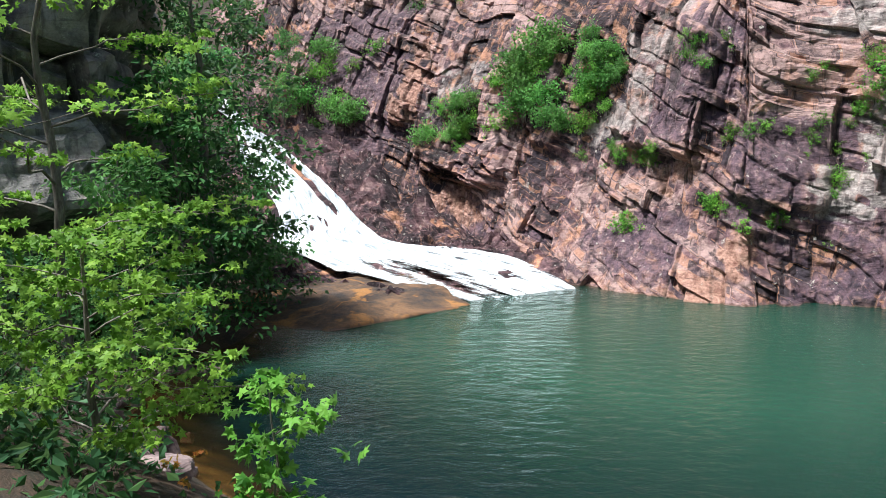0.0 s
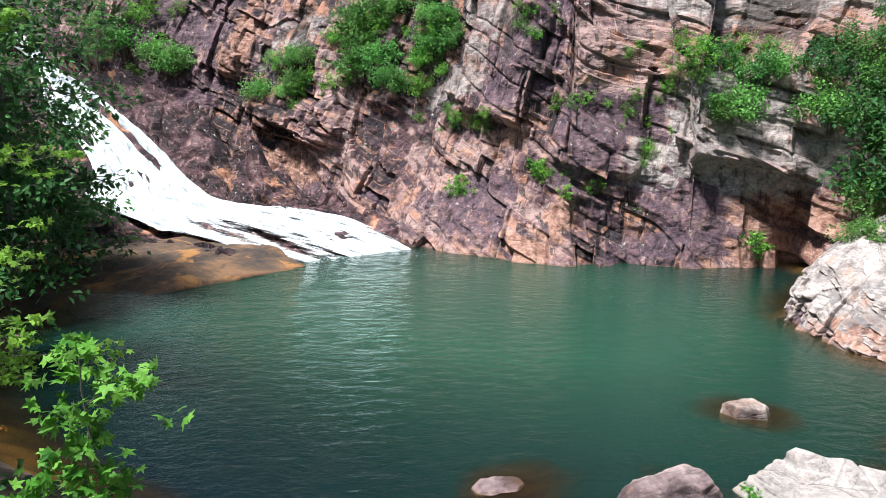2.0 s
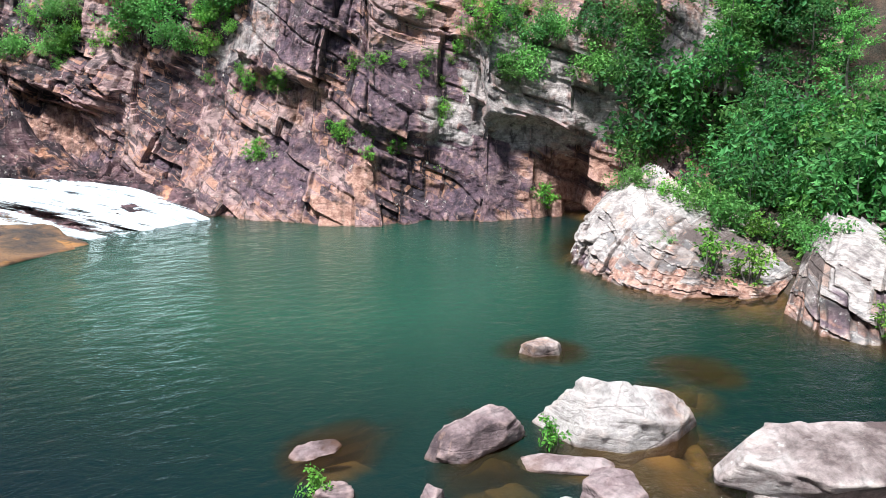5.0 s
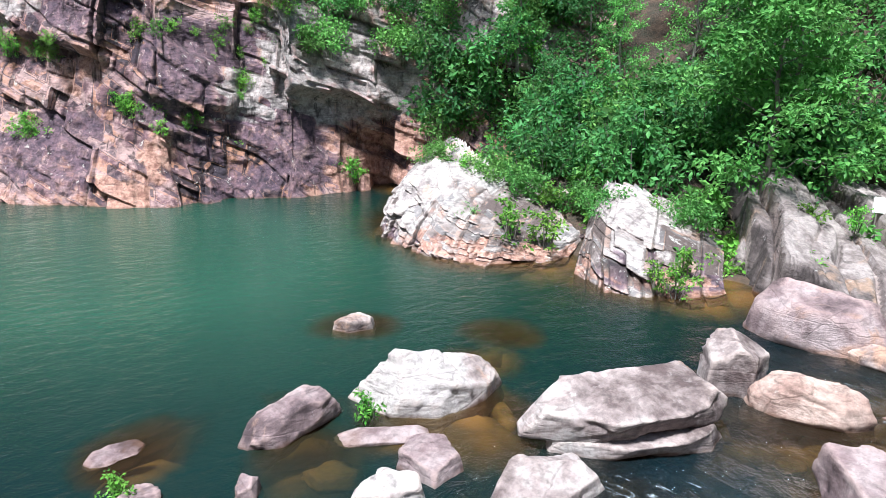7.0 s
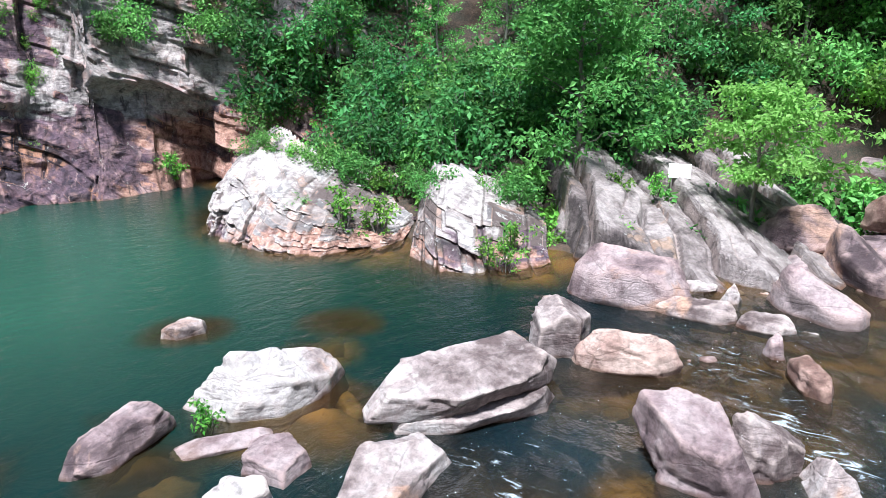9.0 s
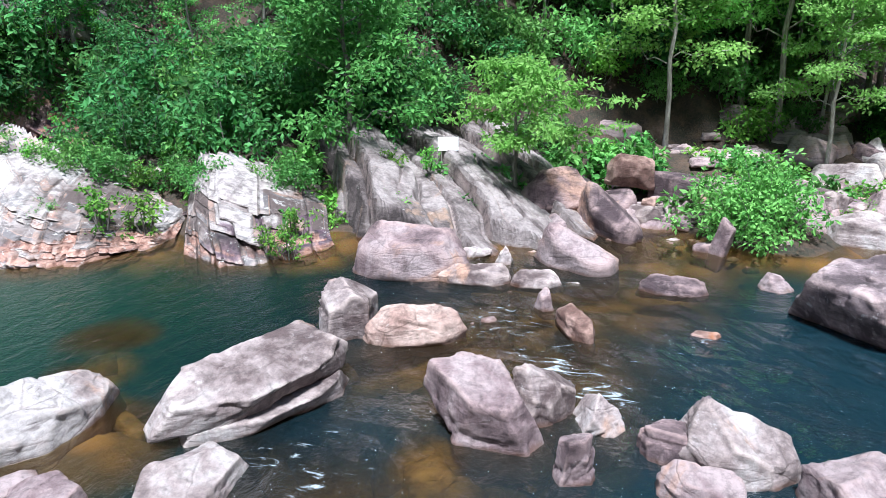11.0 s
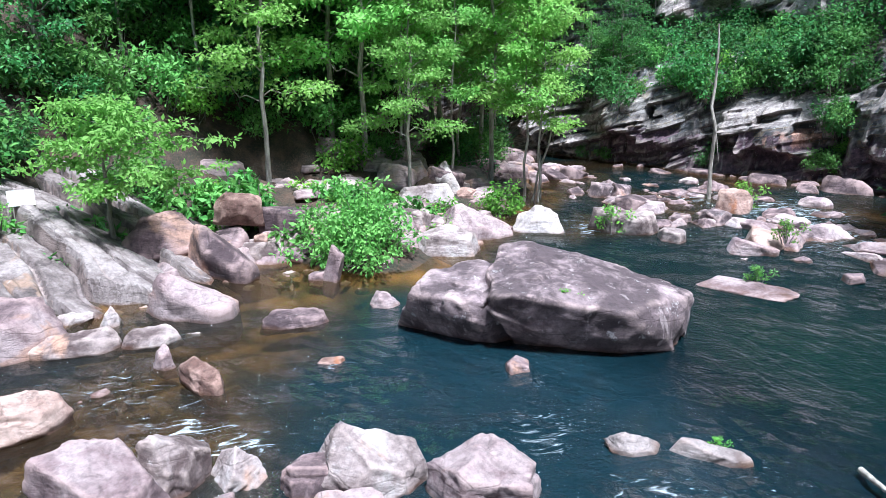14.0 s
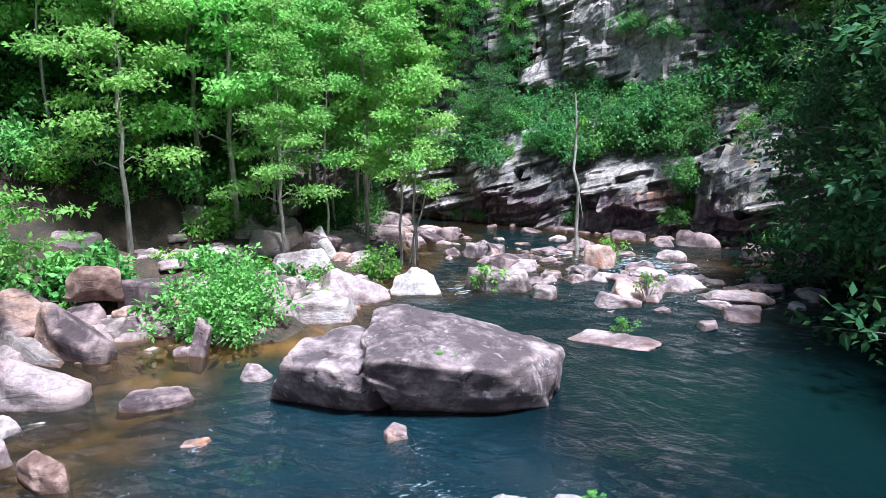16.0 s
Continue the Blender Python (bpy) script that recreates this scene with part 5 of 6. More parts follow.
def star_mesh(name, rng, centres, radius, per, size, mat, flat=0.6):
    """Five-lobed leaves."""
    p, d = leaf_places(rng, centres, radius, per, flat)
    n, s = frames_for(d, rng)
    L = size * rng.uniform(0.6, 1.2, len(p))
    angles = [-165, -118, -82, -58, -28, 0, 28, 58, 82, 118, 165]
    reach = [0.3, 0.75, 0.48, 0.95, 0.52, 1.1, 0.52, 0.95, 0.48, 0.75, 0.3]
    ring = [p]
    for a, r in zip(angles, reach):
        w = d * math.cos(radians(a)) + s * math.sin(radians(a)) - n * 0.18 * r
        ring.append(p + w * (L * r * 0.62)[:, None])
    v = np.stack(ring, 1)
    f = np.array([(0, k, k + 1) for k in range(1, 11)])
    faces = (np.arange(len(p)) * 12)[:, None, None] + f[None]
    return mesh_np(name, v.reshape(-1, 3), faces.reshape(-1, 3), mat, False)


def tubes(name, paths, mat, sides=6):
    """Tapered stems: each path a list of points and radii."""
    V, F, base = [], [], 0
    for pts, radii in paths:
        pts = np.asarray(pts, float)
        t = np.gradient(pts, axis=0)
        t /= np.linalg.norm(t, axis=1)[:, None] + 1e-9
        a = np.cross(t, np.array([0.31, 0.95, 0.07]))
        a /= np.linalg.norm(a, axis=1)[:, None] + 1e-9
        b = np.cross(t, a)
        ang = np.linspace(0, 2 * math.pi, sides, endpoint=False)
        ring = pts[:, None] + (a[:, None] * np.cos(ang)[None, :, None] + b[:, None] * np.sin(ang)[None, :, None]) * np.asarray(radii)[:, None, None]
        V.append(ring.reshape(-1, 3))
        for i in range(len(pts) - 1):
            for j in range(sides):
                k = (j + 1) % sides
                F.append((base + i * sides + j, base + i * sides + k, base + (i + 1) * sides + k, base + (i + 1) * sides + j))
        base += len(pts) * sides
    return mesh_np(name, np.vstack(V), F, mat, True)


def bent(rng, a, b, n=6, wobble=0.06, droop=0.0):
    a, b = np.asarray(a, float), np.asarray(b, float)
    t = np.linspace(0, 1, n)[:, None]
    p = a + (b - a) * t
    L = np.linalg.norm(b - a)
    p += rng.normal(size=p.shape) * wobble * L * np.sin(t * math.pi) * 0.6
    p[:, 2] += droop * L * (t[:, 0] * (1 - t[:, 0])) * 4
    return p


def tree(label, height, girth, low, spread, limbs, per, size, mat, seed, clump=0.55, star=False, top=0.35, flat=0.5, rise=0.35, lean=(0, 0), bias=(0, 0), category="tree", bark=None):
    """A tree at the origin: a tapered trunk, limbs from low*height up, sprays of leaves along the limbs."""
    rng = np.random.default_rng(seed)
    root = new(category if category != "shrub" else "shrub")
    tip = np.array([lean[0], lean[1], height])
    trunk = bent(rng, (0, 0, -0.4), tip, 12, 0.012)
    part("trunk", tubes("trunk", [(trunk, np.linspace(girth, girth * 0.15, 12) * np.r_[1.25, np.ones(11)])], bark or BARK, 9), root)
    paths, centres = [], []
    for k in range(limbs):
        f = low + (1 - low) * (k + rng.random() * 0.7) / limbs
        at = np.array([np.interp(f * (height + 0.4) - 0.4, trunk[:, 2], trunk[:, c]) for c in range(3)])
        az = k * 2.4 + rng.random() * 0.8
        reach = spread * (1 - (1 - top) * ((f - low) / (1 - low)) ** 1.4) * rng.uniform(0.7, 1.15)
        end = at + np.array([math.cos(az) * reach + bias[0] * reach, math.sin(az) * reach + bias[1] * reach, reach * rise * rng.uniform(0.4, 1.5)])
        limb = bent(rng, at, end, 7, 0.08, 0.06)
        r0 = girth * 0.32 * (1 - 0.6 * f)
        paths.append((limb, np.linspace(r0, r0 * 0.2, 7)))
        for m in (3, 4, 5, 6):
            side = limb[m] + rng.normal(size=3) * reach * 0.2 * np.array([1, 1, 0.35])
            paths.append((bent(rng, limb[m - 1], side, 3), [r0 * 0.35, r0 * 0.25, r0 * 0.12]))
            centres += [side, limb[m] + rng.normal(size=3) * 0.15]
    centres.append(trunk[-1])
    tagged(part("branchwork", tubes("branchwork", paths, bark or BARK, 4), root), kind="stuff")
    make = star_mesh if star else leaf_mesh
    rad = clump * rng.uniform(0.6, 1.3, len(centres))
    tagged(part("crown", make("crown", rng, centres, rad, per, size, mat, flat), root), kind="stuff")
    return tagged(root, label, category)


def bush(label, radius, height, clumps, per, size, mat, seed, clump=0.45, flat=0.7, category="bush"):
    """Stems from one foot under a ragged dome of leaves."""
    rng = np.random.default_rng(seed)
    root = new("bush" if category == "bush" else category)
    centres, paths = [], []
    shoots = max(5, clumps // 6)
    for k in range(shoots):
        # long arching shoots of uneven reach, leafy along their outer half
        az, u = k * 2.4 + rng.random(), ((k + 0.5) / shoots) ** 0.6
        h = height * (1.1 - 0.75 * u * u) * rng.uniform(0.55, 1.15)
        end = np.array([math.cos(az) * radius * u, math.sin(az) * radius * u, h])
        foot = np.array([end[0] * 0.35, end[1] * 0.35, -0.3])
        shoot = bent(rng, foot, end, 7, 0.1, 0.08)
        paths.append((shoot[[0, 2, 4, 6]], np.linspace(0.02, 0.006, 4)))
        for m in np.linspace(2.2, 6, max(3, clumps // shoots)):
            c = shoot[int(m)] * (1 - m % 1) + shoot[min(6, int(m) + 1)] * (m % 1)
            centres.append(c + rng.normal(size=3) * clump * 0.4)
    tagged(part("stemwork", tubes("stemwork", paths, BARK, 3), root), kind="stuff")
    rad = clump * rng.uniform(0.5, 1.05, len(centres))
    tagged(part("foliage", leaf_mesh("foliage", rng, centres, rad, per, size, mat, flat), root), kind="stuff")
    return tagged(root, label, category)


def place(ob, x, y, z=None, scale=1.0, turn=0.0, lean=0.0):
    if z is None:
        z = float(ground_height(np.array([x]), np.array([y]))[0])
    return pose(x, y, z - 0.05, lean, 0, turn) @ Matrix.Diagonal((scale, scale, scale, 1))


def plant(kinds, spots, group):
    """Copies of the kinds in turn, one at each spot of x, y, z (None: on the ground), size and turn."""
    for k, (x, y, z, scale, turn) in enumerate(spots):
        ob = copy_thing(kinds[k % len(kinds)], place(None, x, y, z, scale, turn))
        tagged(ob, group=group)



def wall_spots(name, patches, seed):
    """Places on a rock wall, strewn over stretches of it."""
    rng = np.random.default_rng(seed)
    flat, co = WALLS[name]
    out = []
    for u0, u1, h0, h1, count, lo, hi in patches:
        for _ in range(count):
            k = ((flat - np.array([rng.uniform(u0, u1), rng.uniform(h0, h1)])) ** 2).sum(1).argmin()
            scale = rng.uniform(lo, hi)
            out.append((float(co[k, 0]), float(co[k, 1]), float(co[k, 2]) - 0.15 * scale, scale, rng.uniform(0, 360)))
    return out


def build_plants():
    rng = np.random.default_rng(99)
    # woods: a first tree of each kind, then copies
    slim_a = tree("slender pale-barked tree with bright green sprays", 13, 0.11, 0.25, 2.7, 26, 56, 0.21, LEAF_LIME, 201, 0.72, flat=0.35, bark=BARK_PALE)
    slim_b = tree("slim young tree with a sparse light crown", 11, 0.065, 0.33, 2.0, 18, 44, 0.2, LEAF_LIME, 202, 0.62, flat=0.35, bark=BARK_PALE)
    wood_a = tree("broad forest tree with mid-green foliage", 11, 0.2, 0.1, 3.4, 20, 23, 0.28, LEAF_MID, 203, 0.8)
    wood_b = tree("dark forest tree with dense low limbs", 9, 0.18, 0.06, 3.2, 20, 23, 0.28, LEAF_DARK, 204, 0.8)
    # bright leaves put the far slope's haze into this crown's colour
    wood_c = tree("tall forest tree with layered sprays", 14, 0.2, 0.12, 3.3, 22, 26, 0.26, LEAF_BRIGHT, 205, 0.75)
    # a tree in shade: the shade is in its leaf colour
    wood_d = tree("drooping dense tree with shade painted into its leaves", 9, 0.18, 0.05, 3.0, 24, 34, 0.2, LEAF_SHADED, 208, 0.75, rise=0.05)
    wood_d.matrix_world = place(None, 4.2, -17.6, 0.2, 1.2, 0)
    slim_a.matrix_world = place(None, 28.2, -2.1, None, 1.1, 40)
    slim_b.matrix_world = place(None, 30.3, -7.8, None, 1.15, 10)
    wood_a.matrix_world = place(None, 20.4, 9.6, None, 0.55, 0)
    wood_b.matrix_world = place(None, 24, 12, None, 0.8, 0)
    wood_c.matrix_world = place(None, 31, 2, None, 1.0, 0)
    plant([slim_a, slim_b], [(26.9, -3.2, None, 1.0, 100), (24.8, -9, None, 0.8, 30), (24.4, -4.5, None, 0.62, 80), (24.6, -9.5, None, 0.7, 200), (27.3, -8.4, None, 0.9, 150), (29, -5, None, 1.0, 250), (32, -9.4, None, 1.0, 300), (31, -5.5, None, 1.1, 20), (34, -10.5, None, 0.9, 77), (26, -6.5, None, 0.75, 170), (33, -7.5, None, 1.1, 140), (36, -11.3, None, 1.0, 10)], "slender trees on the bar")
    plant([slim_a, slim_b], [(25.2, 0.4, None, 0.8, 75), (27.0, 2.6, None, 0.9, 160), (29.0, 0.6, None, 1.0, 220), (27.6, 5.2, None, 0.85, 330), (31.5, -1.5, None, 1.1, 45), (33.5, -4.5, None, 1.15, 110), (37.0, -8.0, None, 1.2, 190)], "slender trees on the slope")
    for off, gap, lo, hi in ((5.2, 7.0, 0.5, 0.8), (8.6, 5.6, 0.6, 1.0), (13, 4.8, 0.8, 1.1), (19, 5.4, 1.0, 1.35), (27, 7.5, 1.2, 1.6), (37, 11, 1.5, 1.9)):
        line, u = spline([(18, 19), (20.5, 11), (21, 4.5), (23, 0.5), (28, -4.5), (36, -8.5), (52, -11)], int(56 / gap))
        d = np.gradient(line, axis=0)
        d /= np.linalg.norm(d, axis=1)[:, None]
        spots = []
        for (x, y), (dx, dy) in zip(line, d):
            x, y = x - dy * off + rng.normal() * 0.9, y + dx * off + rng.normal() * 0.9
            if math.hypot(x - 26, y + 3) > 3.5:
                spots.append((x, y, None, rng.uniform(lo, hi), rng.uniform(0, 360)))
        plant([wood_a, wood_c, wood_b, wood_a] if off > 6 else [wood_a, slim_b, wood_b], spots, "woods on the slope")
    # several at x below 10 are unseen, added to darken the water's reflections
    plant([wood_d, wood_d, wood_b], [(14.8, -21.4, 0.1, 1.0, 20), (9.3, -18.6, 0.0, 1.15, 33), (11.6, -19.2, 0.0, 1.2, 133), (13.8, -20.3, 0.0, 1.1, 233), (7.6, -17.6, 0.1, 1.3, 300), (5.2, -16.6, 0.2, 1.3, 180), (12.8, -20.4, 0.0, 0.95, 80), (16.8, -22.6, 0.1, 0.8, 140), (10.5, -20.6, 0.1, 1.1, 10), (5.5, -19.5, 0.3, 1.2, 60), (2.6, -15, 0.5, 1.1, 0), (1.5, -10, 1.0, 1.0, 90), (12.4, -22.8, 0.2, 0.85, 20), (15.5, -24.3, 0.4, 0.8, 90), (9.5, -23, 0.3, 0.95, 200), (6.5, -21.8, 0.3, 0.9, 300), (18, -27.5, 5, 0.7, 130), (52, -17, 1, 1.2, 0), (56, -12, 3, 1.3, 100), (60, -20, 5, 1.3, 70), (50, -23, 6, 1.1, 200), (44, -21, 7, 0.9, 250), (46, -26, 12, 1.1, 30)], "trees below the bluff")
    plant([wood_b, wood_a], [(18.6, 17.2, None, 0.5, 20), (20.2, 15.6, None, 0.6, 140), (21.6, 18.2, None, 0.75, 250), (19.4, 19.8, 5.0, 0.6, 60), (17.6, 21.6, 8.0, 0.5, 310), (22.5, 14.2, None, 0.7, 100), (23.5, 20.5, None, 0.9, 200), (20.5, 23.0, 9.0, 0.7, 35)], "trees beyond the cave")
    low_tree = tree("low spreading tree with bright leaves over the ledges", 3.9, 0.09, 0.45, 2.0, 14, 44, 0.17, LEAF_LIME, 206, 0.42, flat=0.35, bias=(-0.2, -0.4))
    low_tree.matrix_world = place(None, 19.1, 4.3, None, 1.0, 0)
    teal = tree("wide leafy tree with pale undersides", 6.5, 0.13, 0.2, 2.7, 16, 60, 0.2, LEAF_MID, 207, 0.65)
    teal.matrix_world = place(None, 18.9, 9.3, None, 1.0, 0)
    # bushes
    fern = bush("dense leafy green bush on the bank", 1.5, 1.7, 96, 17, 0.185, LEAF_MID, 211, 0.4)
    bright = bush("bright green leafy shrub beside the rocks", 1.0, 1.2, 54, 18, 0.17, LEAF_BRIGHT, 212, 0.32)
    dim = bush("dark evergreen shrub under the trees", 1.5, 1.8, 80, 16, 0.2, LEAF_DARK, 213, 0.42, category="shrub")
    tuft = bush("small green tuft growing from a crack", 0.32, 0.35, 16, 26, 0.08, LEAF_BRIGHT, 214, 0.13, category="tuft")
    fern.matrix_world = place(None, 20.5, 12.4, None, 1.1, 0)
    dense = bush("rounded dense bush between the boulders", 1.6, 2.0, 240, 26, 0.14, LEAF_MID, 215, 0.36)
    dense.matrix_world = pose(17.9, -1.85, 0.0)
    bright.matrix_world = place(None, 22.6, -7.4, None, 0.9, 0)
    dim.matrix_world = place(None, 17.5, 12.5, None, 1.2, 0)
    tuft.matrix_world = place(None, 13.2, 8.7, 0.5, 1.0, 0)
    spots = []
    for k in range(42):
        t = rng.random()
        x, y = 15.2 + 5.5 * t + rng.uniform(0, 4.5), 17.5 - 9.5 * t + rng.uniform(-1.2, 3.5)
        s = float(shore_distance(np.array([x]), np.array([y]))[0])
        if s < 1.3:
            continue
        spots.append((x, y, None, rng.uniform(0.6, 1.1) if s > 2.5 else rng.uniform(0.35, 0.55), rng.uniform(0, 360)))
    # mostly dark shrubs: their leaf colour stands for the bank's shade
    plant([dim, fern, dim, bright, dim], spots, "bushes on the bank")
    spots = []
    for k in range(110):
        x, y = rng.uniform(19, 40), rng.uniform(-10, 14)
        s = float(shore_distance(np.array([x]), np.array([y]))[0])
        if (s < 5.5 and not (x > 22 and s > 1.5 and rng.random() < 0.2)) or (x < 25 and -8 < y < 3.5):
            continue
        spots.append((x, y, None, rng.uniform(0.6, 1.3), rng.uniform(0, 360)))
    plant([dim, fern, fern, bright], spots, "undergrowth in the woods")
    spots = []
    while len(spots) < 34:
        x, y = rng.uniform(23, 40), rng.uniform(-9, 8)
        s = float(shore_distance(np.array([x]), np.array([y]))[0])
        if 8 < s < 18:
            spots.append((x, y, None, rng.uniform(0.9, 1.6), rng.uniform(0, 360)))
    plant([dim, fern, dim], spots, "shrubs on the wooded slope")
    plant([dim, fern, bright], [(30.5, -8.2, None, 0.7, 0), (32, -9.6, None, 0.8, 40), (33.6, -9.2, None, 0.9, 80), (35, -10.6, None, 0.7, 120), (37, -10.8, None, 0.9, 160), (29.2, -7.0, None, 0.8, 200), (39, -11.6, None, 0.9, 240), (31.6, -7.4, None, 0.9, 280), (36, -9.2, None, 1.0, 320)], "shrubs below the slender trees")
    plant([fern, bright, fern], [(13.9, 17.7, 1.9, 0.5, 0), (14.4, 16.6, 1.8, 0.55, 60), (14.6, 15.6, 1.5, 0.55, 130), (14.9, 14.8, 1.3, 0.55, 200), (15.4, 14.1, 1.1, 0.55, 270), (16.0, 13.4, 0.9, 0.55, 330), (15.2, 11.8, 1.1, 0.5, 40), (15.9, 10.9, 1.1, 0.55, 110), (16.4, 10.0, 0.9, 0.55, 180), (12.6, 14.6, 0.8, 0.25, 20)], "bushes over the shore rocks")
    # shrubs on the ledges of the walls: along from, to, height from, to, how many, smallest and largest
    scrub = bush("wispy yellow-green scrub on a rock ledge", 0.9, 0.9, 44, 15, 0.13, LEAF_BRIGHT, 216, 0.26, category="scrub")
    scrub.matrix_world = pose(*wall_spots("cliff_north", [(50.0, 50.2, 7.4, 7.6, 1, 0.5, 0.6)], 40)[0][:3])
    plant([fern, bright, scrub, fern, scrub], wall_spots("cliff_north", [(31.0, 36.8, 6.4, 11.0, 34, 0.45, 0.95), (26.2, 30.0, 5.9, 8.8, 14, 0.4, 0.75), (36.5, 38.2, 7.5, 11.0, 6, 0.4, 0.7), (17.0, 22.0, 6.5, 13.0, 12, 0.6, 1.1)], 41), "shrubs on the red wall")
    plant([scrub, tuft, scrub], wall_spots("cliff_north", [(36.0, 39.5, 4.9, 5.9, 8, 0.35, 0.55), (39.3, 41.2, 4.8, 5.8, 8, 0.35, 0.55), (44.3, 47.6, 5.8, 6.6, 9, 0.3, 0.5), (47.5, 48.6, 1.8, 8.6, 18, 0.3, 0.6), (48.5, 53.0, 6.8, 8.4, 12, 0.4, 0.7), (41.0, 44.0, 8.5, 10.0, 8, 0.4, 0.7)], 42), "scrub on the red wall")
    plant([tuft], wall_spots("cliff_north", [(38.8, 41.0, 2.3, 2.8, 6, 0.8, 1.3), (43.4, 45.2, 3.3, 4.0, 7, 0.8, 1.3), (52.2, 52.8, 0.5, 1.4, 4, 1.0, 1.6), (44.0, 47.0, 2.2, 3.2, 4, 0.6, 1.0)], 43), "tufts on the red wall")
    plant([fern, dim, scrub], wall_spots("cliff_north", [(51.0, 55.0, 4.6, 8.0, 16, 0.45, 0.8), (55.0, 60.0, 2.0, 6.0, 14, 0.7, 1.2), (57.0, 62.0, 6.0, 11.0, 12, 0.9, 1.4)], 44), "shrubs on the red wall")
    plant([dim, fern, bright, dim], wall_spots("cliff_south", [(16.5, 25.0, 3.6, 6.8, 46, 0.5, 1.0), (24.0, 24.8, 0.6, 3.6, 8, 0.4, 0.7), (25.0, 29.0, 5.0, 8.0, 14, 0.5, 0.9), (12.0, 34.0, 0.1, 0.6, 10, 0.3, 0.6), (24.6, 34.0, 6.5, 14.0, 26, 0.8, 1.3), (11.0, 16.0, 2.8, 6.0, 16, 0.5, 0.9), (16.0, 24.0, 9.6, 10.4, 6, 0.3, 0.6)], 45), "shrubs on the grey bluff")
    plant([wood_a, wood_b, wood_c], wall_spots("cliff_south", [(2.0, 14.5, 3.4, 12.0, 26, 0.4, 0.75), (28.8, 33.0, 3.0, 10.0, 8, 0.45, 0.7)], 46), "trees on the grey bluff")
    plant([tuft], [(15.8, 6.6, 0.75, 1.3, 0), (13.4, 8.3, 0.35, 1.0, 50), (14.2, 8.6, 0.6, 1.2, 90), (17.6, 7.4, 1.5, 1.2, 10), (18.2, 6.6, 1.6, 1.0, 120), (12.9, 13.2, 1.0, 1.6, 0), (13.6, 12.5, 0.7, 1.5, 33), (14.7, 11.2, 0.3, 1.8, 70), (15.2, 11.4, 0.4, 1.6, 140), (4.85, 7.85, 0.1, 0.8, 0), (1.45, 7.95, 0.05, 0.7, 0), (11.3, -5.0, 1.0, 0.6, 0), (7.7, -5.75, 0.05, 0.35, 0), (16.2, -13.6, 0.6, 1.0, 0), (19.5, -10.0, 0.4, 1.3, 0), (13.9, -11.0, 0.2, 0.8, 0), (22, -16.5, 0.4, 1.5, 0)], "tufts between the rocks")
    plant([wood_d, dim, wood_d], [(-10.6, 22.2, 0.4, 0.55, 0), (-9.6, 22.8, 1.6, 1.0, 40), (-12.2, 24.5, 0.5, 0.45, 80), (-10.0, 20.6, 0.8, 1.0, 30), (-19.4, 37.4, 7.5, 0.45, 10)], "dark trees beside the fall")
    plant([wood_b, wood_a, wood_b], [(-15.3, 52, 16, 0.8, 0), (-11, 49, 15.5, 0.7, 90), (-8, 46.5, 15.5, 0.6, 20), (-5.5, 44.5, 14.6, 0.6, 60), (-3, 43, 14.2, 0.6, 200), (-15, 44.5, 10, 0.55, 150), (-18, 45, 11.5, 0.7, 240), (-14.6, 42, 8, 0.5, 300), (0, 42, 13.5, 0.6, 10), (3.5, 38, 12, 0.55, 50), (-20, 41, 10, 0.8, 100)], "trees above the red wall")
    # the near trees on the left bank
    gum = tree("sweetgum with star-shaped bright leaves leaning over the pool", 5.0, 0.1, 0.4, 2.3, 22, 22, 0.15, LEAF_GUM, 221, 0.36, star=True, top=0.65, rise=0.2, flat=0.3)
    gum.matrix_world = place(None, -5.3, 7.5, 0.4, 0.8, 0)
    tall = tree("tall sweetgum with sprays of bright leaves before the grey rock", 11, 0.13, 0.3, 3.4, 20, 24, 0.17, LEAF_GUM, 222, 0.45, star=True, top=0.6, rise=0.2, flat=0.3)
    tall.matrix_world = place(None, -9.2, 12.6, 0.8, 1.0, 0)
    red = tagged(part("turning_leaves", star_mesh("turning_leaves", np.random.default_rng(5), [(0.9, 0.4, 1.4), (1.1, 0.5, 1.05), (1.0, 0.35, 0.75), (1.3, 0.6, 1.5), (0.7, 0.3, 0.8)], 0.14, 9, 0.13, LEAF_RED), gum), "orange and red leaves", kind="stuff")
    sapling = tree("young sweetgum sapling with broad star leaves", 3.3, 0.028, 0.3, 0.5, 16, 6, 0.115, LEAF_BRIGHT, 223, 0.12, star=True, top=0.5, rise=0.5)
    sapling.matrix_world = place(None, -2.1, 4.78, 0.25, 1.0, 0)
    # undergrowth lying in shade, which is painted as a darker leaf colour
    gloom = bush("near-bank undergrowth with shade painted into its leaves", 1.5, 1.8, 80, 18, 0.18, LEAF_SHADED, 217, 0.42, category="laurel")
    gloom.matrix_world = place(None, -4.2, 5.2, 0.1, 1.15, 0)
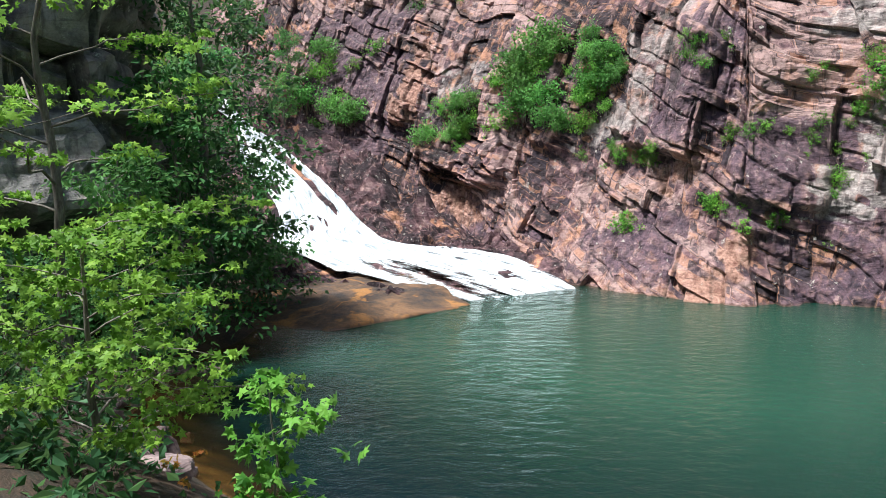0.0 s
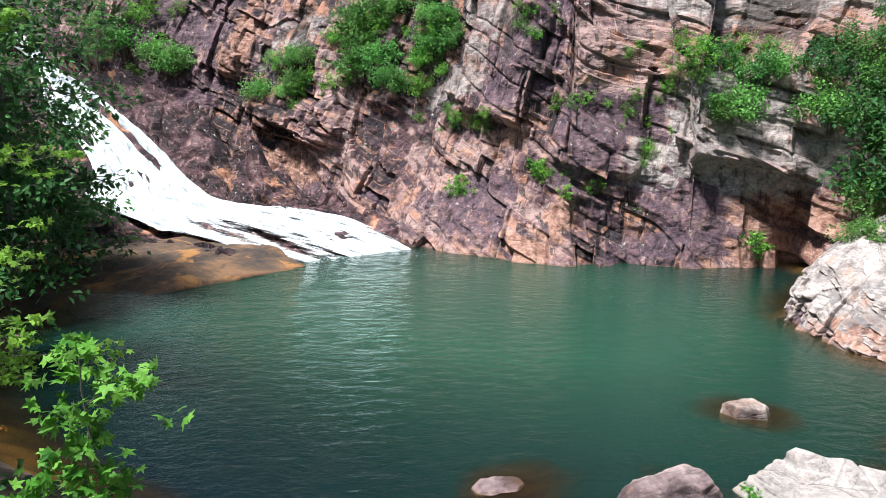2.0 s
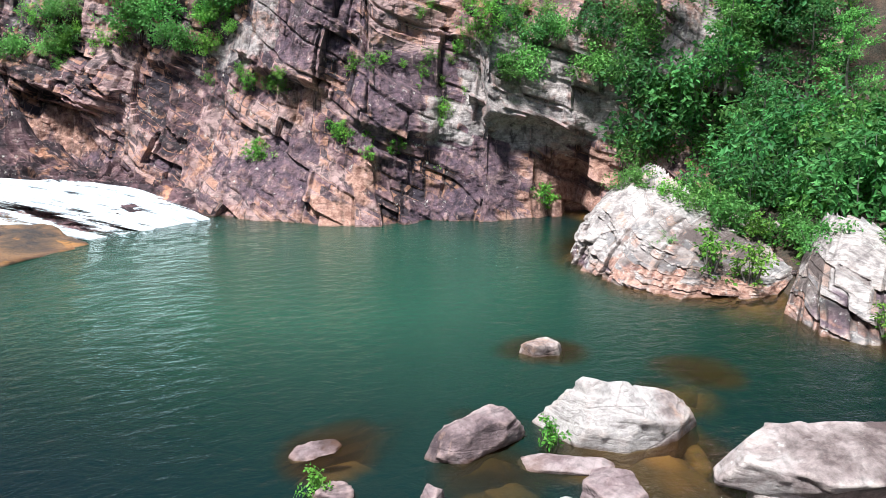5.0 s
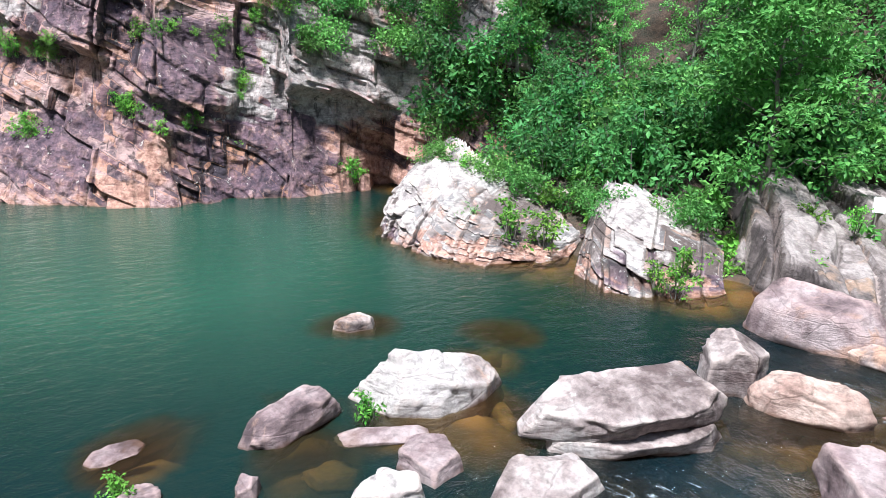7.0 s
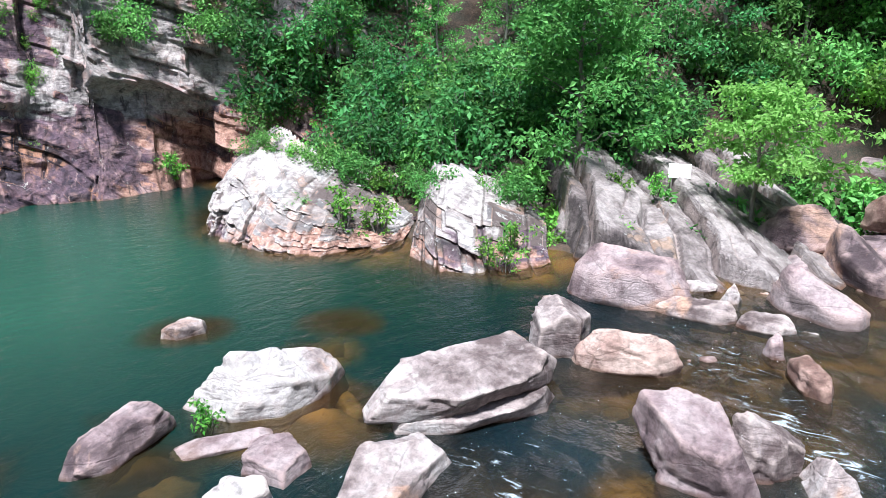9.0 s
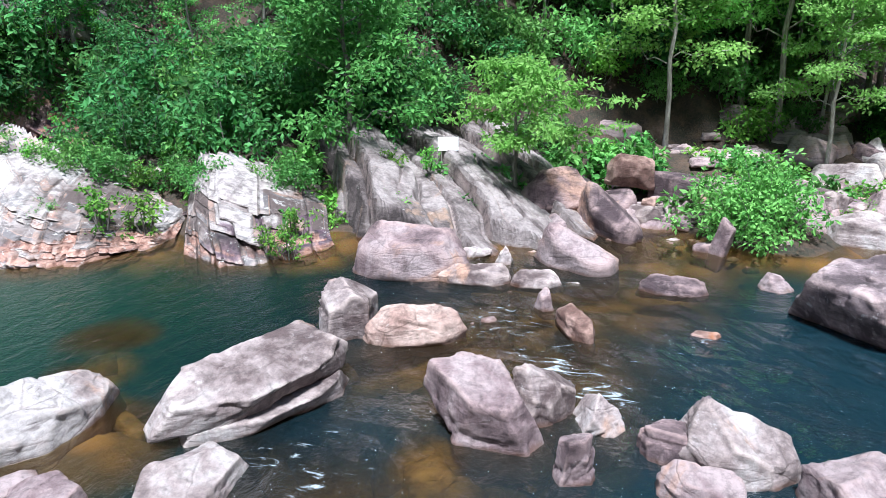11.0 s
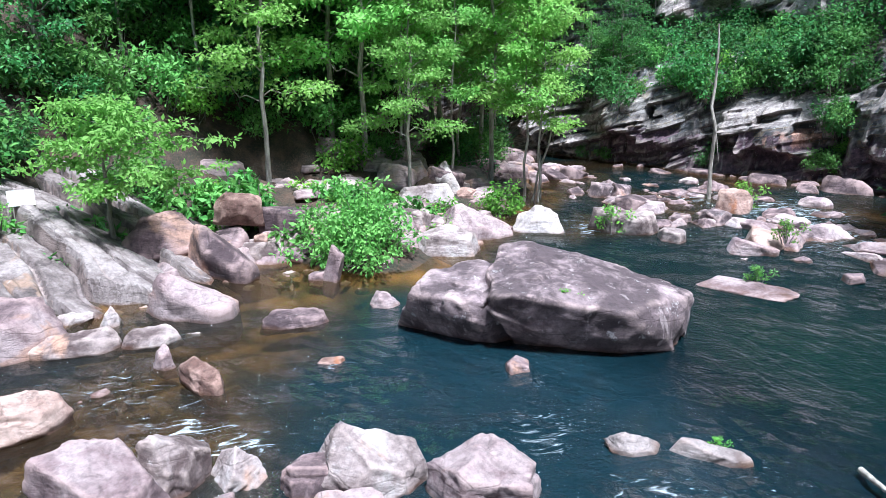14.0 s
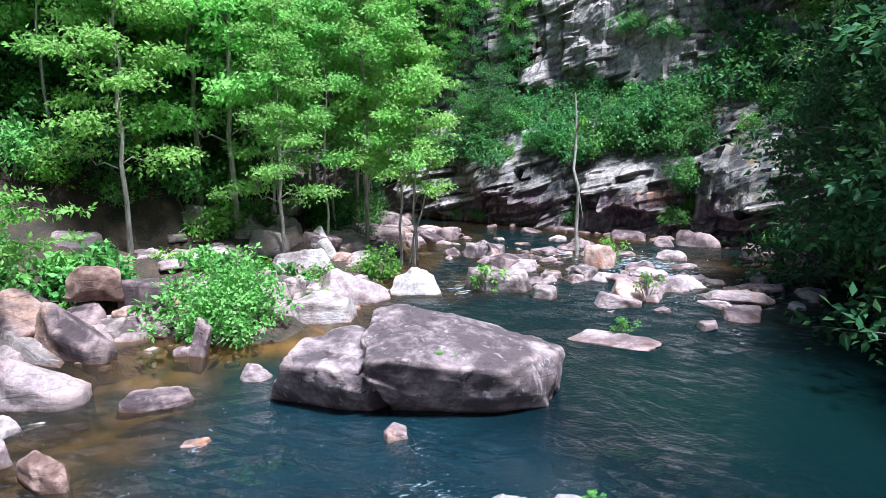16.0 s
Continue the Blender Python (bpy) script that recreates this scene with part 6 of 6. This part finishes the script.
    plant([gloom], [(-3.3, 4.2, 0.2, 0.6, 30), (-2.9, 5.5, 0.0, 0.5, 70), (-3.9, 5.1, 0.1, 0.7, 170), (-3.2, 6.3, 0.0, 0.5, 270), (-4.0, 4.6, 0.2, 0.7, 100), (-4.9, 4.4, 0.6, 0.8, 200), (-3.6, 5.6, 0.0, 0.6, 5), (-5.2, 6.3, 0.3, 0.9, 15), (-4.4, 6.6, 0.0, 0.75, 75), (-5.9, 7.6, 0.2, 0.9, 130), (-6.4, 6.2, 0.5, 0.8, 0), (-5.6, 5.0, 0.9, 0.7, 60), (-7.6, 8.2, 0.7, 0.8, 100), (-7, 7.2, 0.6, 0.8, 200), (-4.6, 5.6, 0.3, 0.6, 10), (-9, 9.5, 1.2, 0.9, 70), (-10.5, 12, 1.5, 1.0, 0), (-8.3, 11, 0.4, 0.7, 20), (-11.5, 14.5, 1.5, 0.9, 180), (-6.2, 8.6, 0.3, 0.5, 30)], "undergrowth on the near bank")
    # trees at (-7.8, 1.0) and (-6.4, -1.8) are unseen, added to shade the bank
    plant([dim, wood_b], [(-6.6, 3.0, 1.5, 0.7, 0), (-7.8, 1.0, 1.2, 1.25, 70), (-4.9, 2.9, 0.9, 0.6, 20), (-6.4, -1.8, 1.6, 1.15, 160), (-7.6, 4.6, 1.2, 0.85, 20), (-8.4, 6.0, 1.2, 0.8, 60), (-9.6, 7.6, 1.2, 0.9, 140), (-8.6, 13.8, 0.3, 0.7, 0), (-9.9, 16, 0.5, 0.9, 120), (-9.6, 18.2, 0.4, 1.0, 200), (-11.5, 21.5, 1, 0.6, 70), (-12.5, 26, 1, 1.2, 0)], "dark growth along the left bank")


build_plants()


# ---- small things ----
def grow_tufts():
    """Grass and seedlings in the soil behind the shore rocks."""
    rng = np.random.default_rng(17)
    kinds = [bush("grassy green tuft on the bank", 0.35, 0.4, 14, 30, 0.14, LEAF_MID, 231, 0.16, category="plant"), bush("low bright seedlings on the bank", 0.4, 0.3, 16, 20, 0.1, LEAF_BRIGHT, 232, 0.16, category="plant")]
    kinds[0].matrix_world = place(None, 15.2, 9.9, None, 1.2, 0)
    kinds[1].matrix_world = place(None, 16.2, 9.0, None, 1.2, 0)
    spots = []
    while len(spots) < 110:
        x, y = rng.uniform(13, 24), rng.uniform(-6, 18)
        s = float(shore_distance(np.array([x]), np.array([y]))[0])
        if 0.5 < s < 4.5:
            spots.append((x, y, None, rng.uniform(0.7, 1.8), rng.uniform(0, 360)))
    plant(kinds, spots, "ground plants on the bank")


grow_tufts()



def snag(label, x, y, height, girth, seed, lean=(0, 0)):
    """A dead pole of a tree with a few stubs."""
    rng = np.random.default_rng(seed)
    z = max(0.1, float(ground_height(np.array([x]), np.array([y]))[0]))
    root = new("dead_tree")
    stem = bent(rng, (0, 0, -0.4), (lean[0], lean[1], height), 10, 0.02)
    part("trunk", tubes("trunk", [(stem, np.linspace(girth, girth * 0.4, 10))], BARK_PALE, 8), root)
    for k in range(4):
        a = stem[4 + k]
        part("stub", tubes("stub", [(bent(rng, a, a + rng.normal(size=3) * 0.5, 4), np.linspace(girth * 0.35, 0.008, 4))], BARK, 5), root)
    root.matrix_world = pose(x, y, z)
    return tagged(root, label, "dead tree")


snag("bare white dead pole standing on the bar", 23.7, -16.2, 6.4, 0.09, 301, (0.3, 0.1))
snag("thin leaning dead stem", 24.9, -9.3, 5.2, 0.05, 302, (-0.5, -1.2))
snag("thin crooked dead stem", 25.4, -9.9, 4.6, 0.04, 303, (-0.2, 0.4))


def build_sign():
    m, t, bsdf = nodes_of("sign_white")
    T = Tree(t)
    pos = t.nodes.new("ShaderNodeNewGeometry").outputs["Position"]
    T.link(T.ramp(T.noise(pos, 12, 4), [(0.3, (0.7, 0.7, 0.68)), (0.7, (0.82, 0.82, 0.8))]), bsdf.inputs["Base Color"])
    bsdf.inputs["Roughness"].default_value = 0.5
    bm = bmesh.new()
    bmesh.ops.create_cube(bm, size=1)
    bmesh.ops.scale(bm, vec=(0.6, 0.012, 0.4), verts=bm.verts)
    bmesh.ops.bevel(bm, geom=bm.edges[:], offset=0.004, segments=2, affect="EDGES")
    me = bpy.data.meshes.new("sign_panel")
    bm.to_mesh(me)
    bm.free()
    me.materials.append(m)
    root = new("sign")
    part("sign_panel", me, root)
    for sx in (-0.2, 0.2):
        part("post", tubes("post", [(np.array([(sx, 0.025, -0.9), (sx, 0.025, -0.3), (sx, 0.025, 0.18)]), [0.02, 0.02, 0.02])], BARK, 6), root)
    root.matrix_world = pose(19.3, 6.35, 1.86, -12, 0, -72)
    tagged(root, "blank-looking white notice board on the rock ledge", "sign")


build_sign()


def driftwood(label, a, b, girth, seed):
    """A bleached branch lying on the water's edge, with a broken fork."""
    rng = np.random.default_rng(seed)
    a, b = np.array(a), np.array(b)
    root = new("driftwood")
    stem = bent(rng, a * 0, b - a, 9, 0.03)
    part("branch", tubes("branch", [(stem, np.linspace(girth, girth * 0.5, 9))], BARK_PALE, 8), root)
    fork = bent(rng, stem[5], stem[5] + np.array([0.12, -0.2, 0.16]), 5, 0.05)
    part("fork", tubes("fork", [(fork, np.linspace(girth * 0.5, 0.006, 5))], BARK_PALE, 6), root)
    root.matrix_world = pose(*a)
    tagged(root, label, "driftwood")


driftwood("pale bleached branch lying at the water's edge", (6.64, -7.09, 0.08), (5.81, -6.88, 0.20), 0.045, 401)
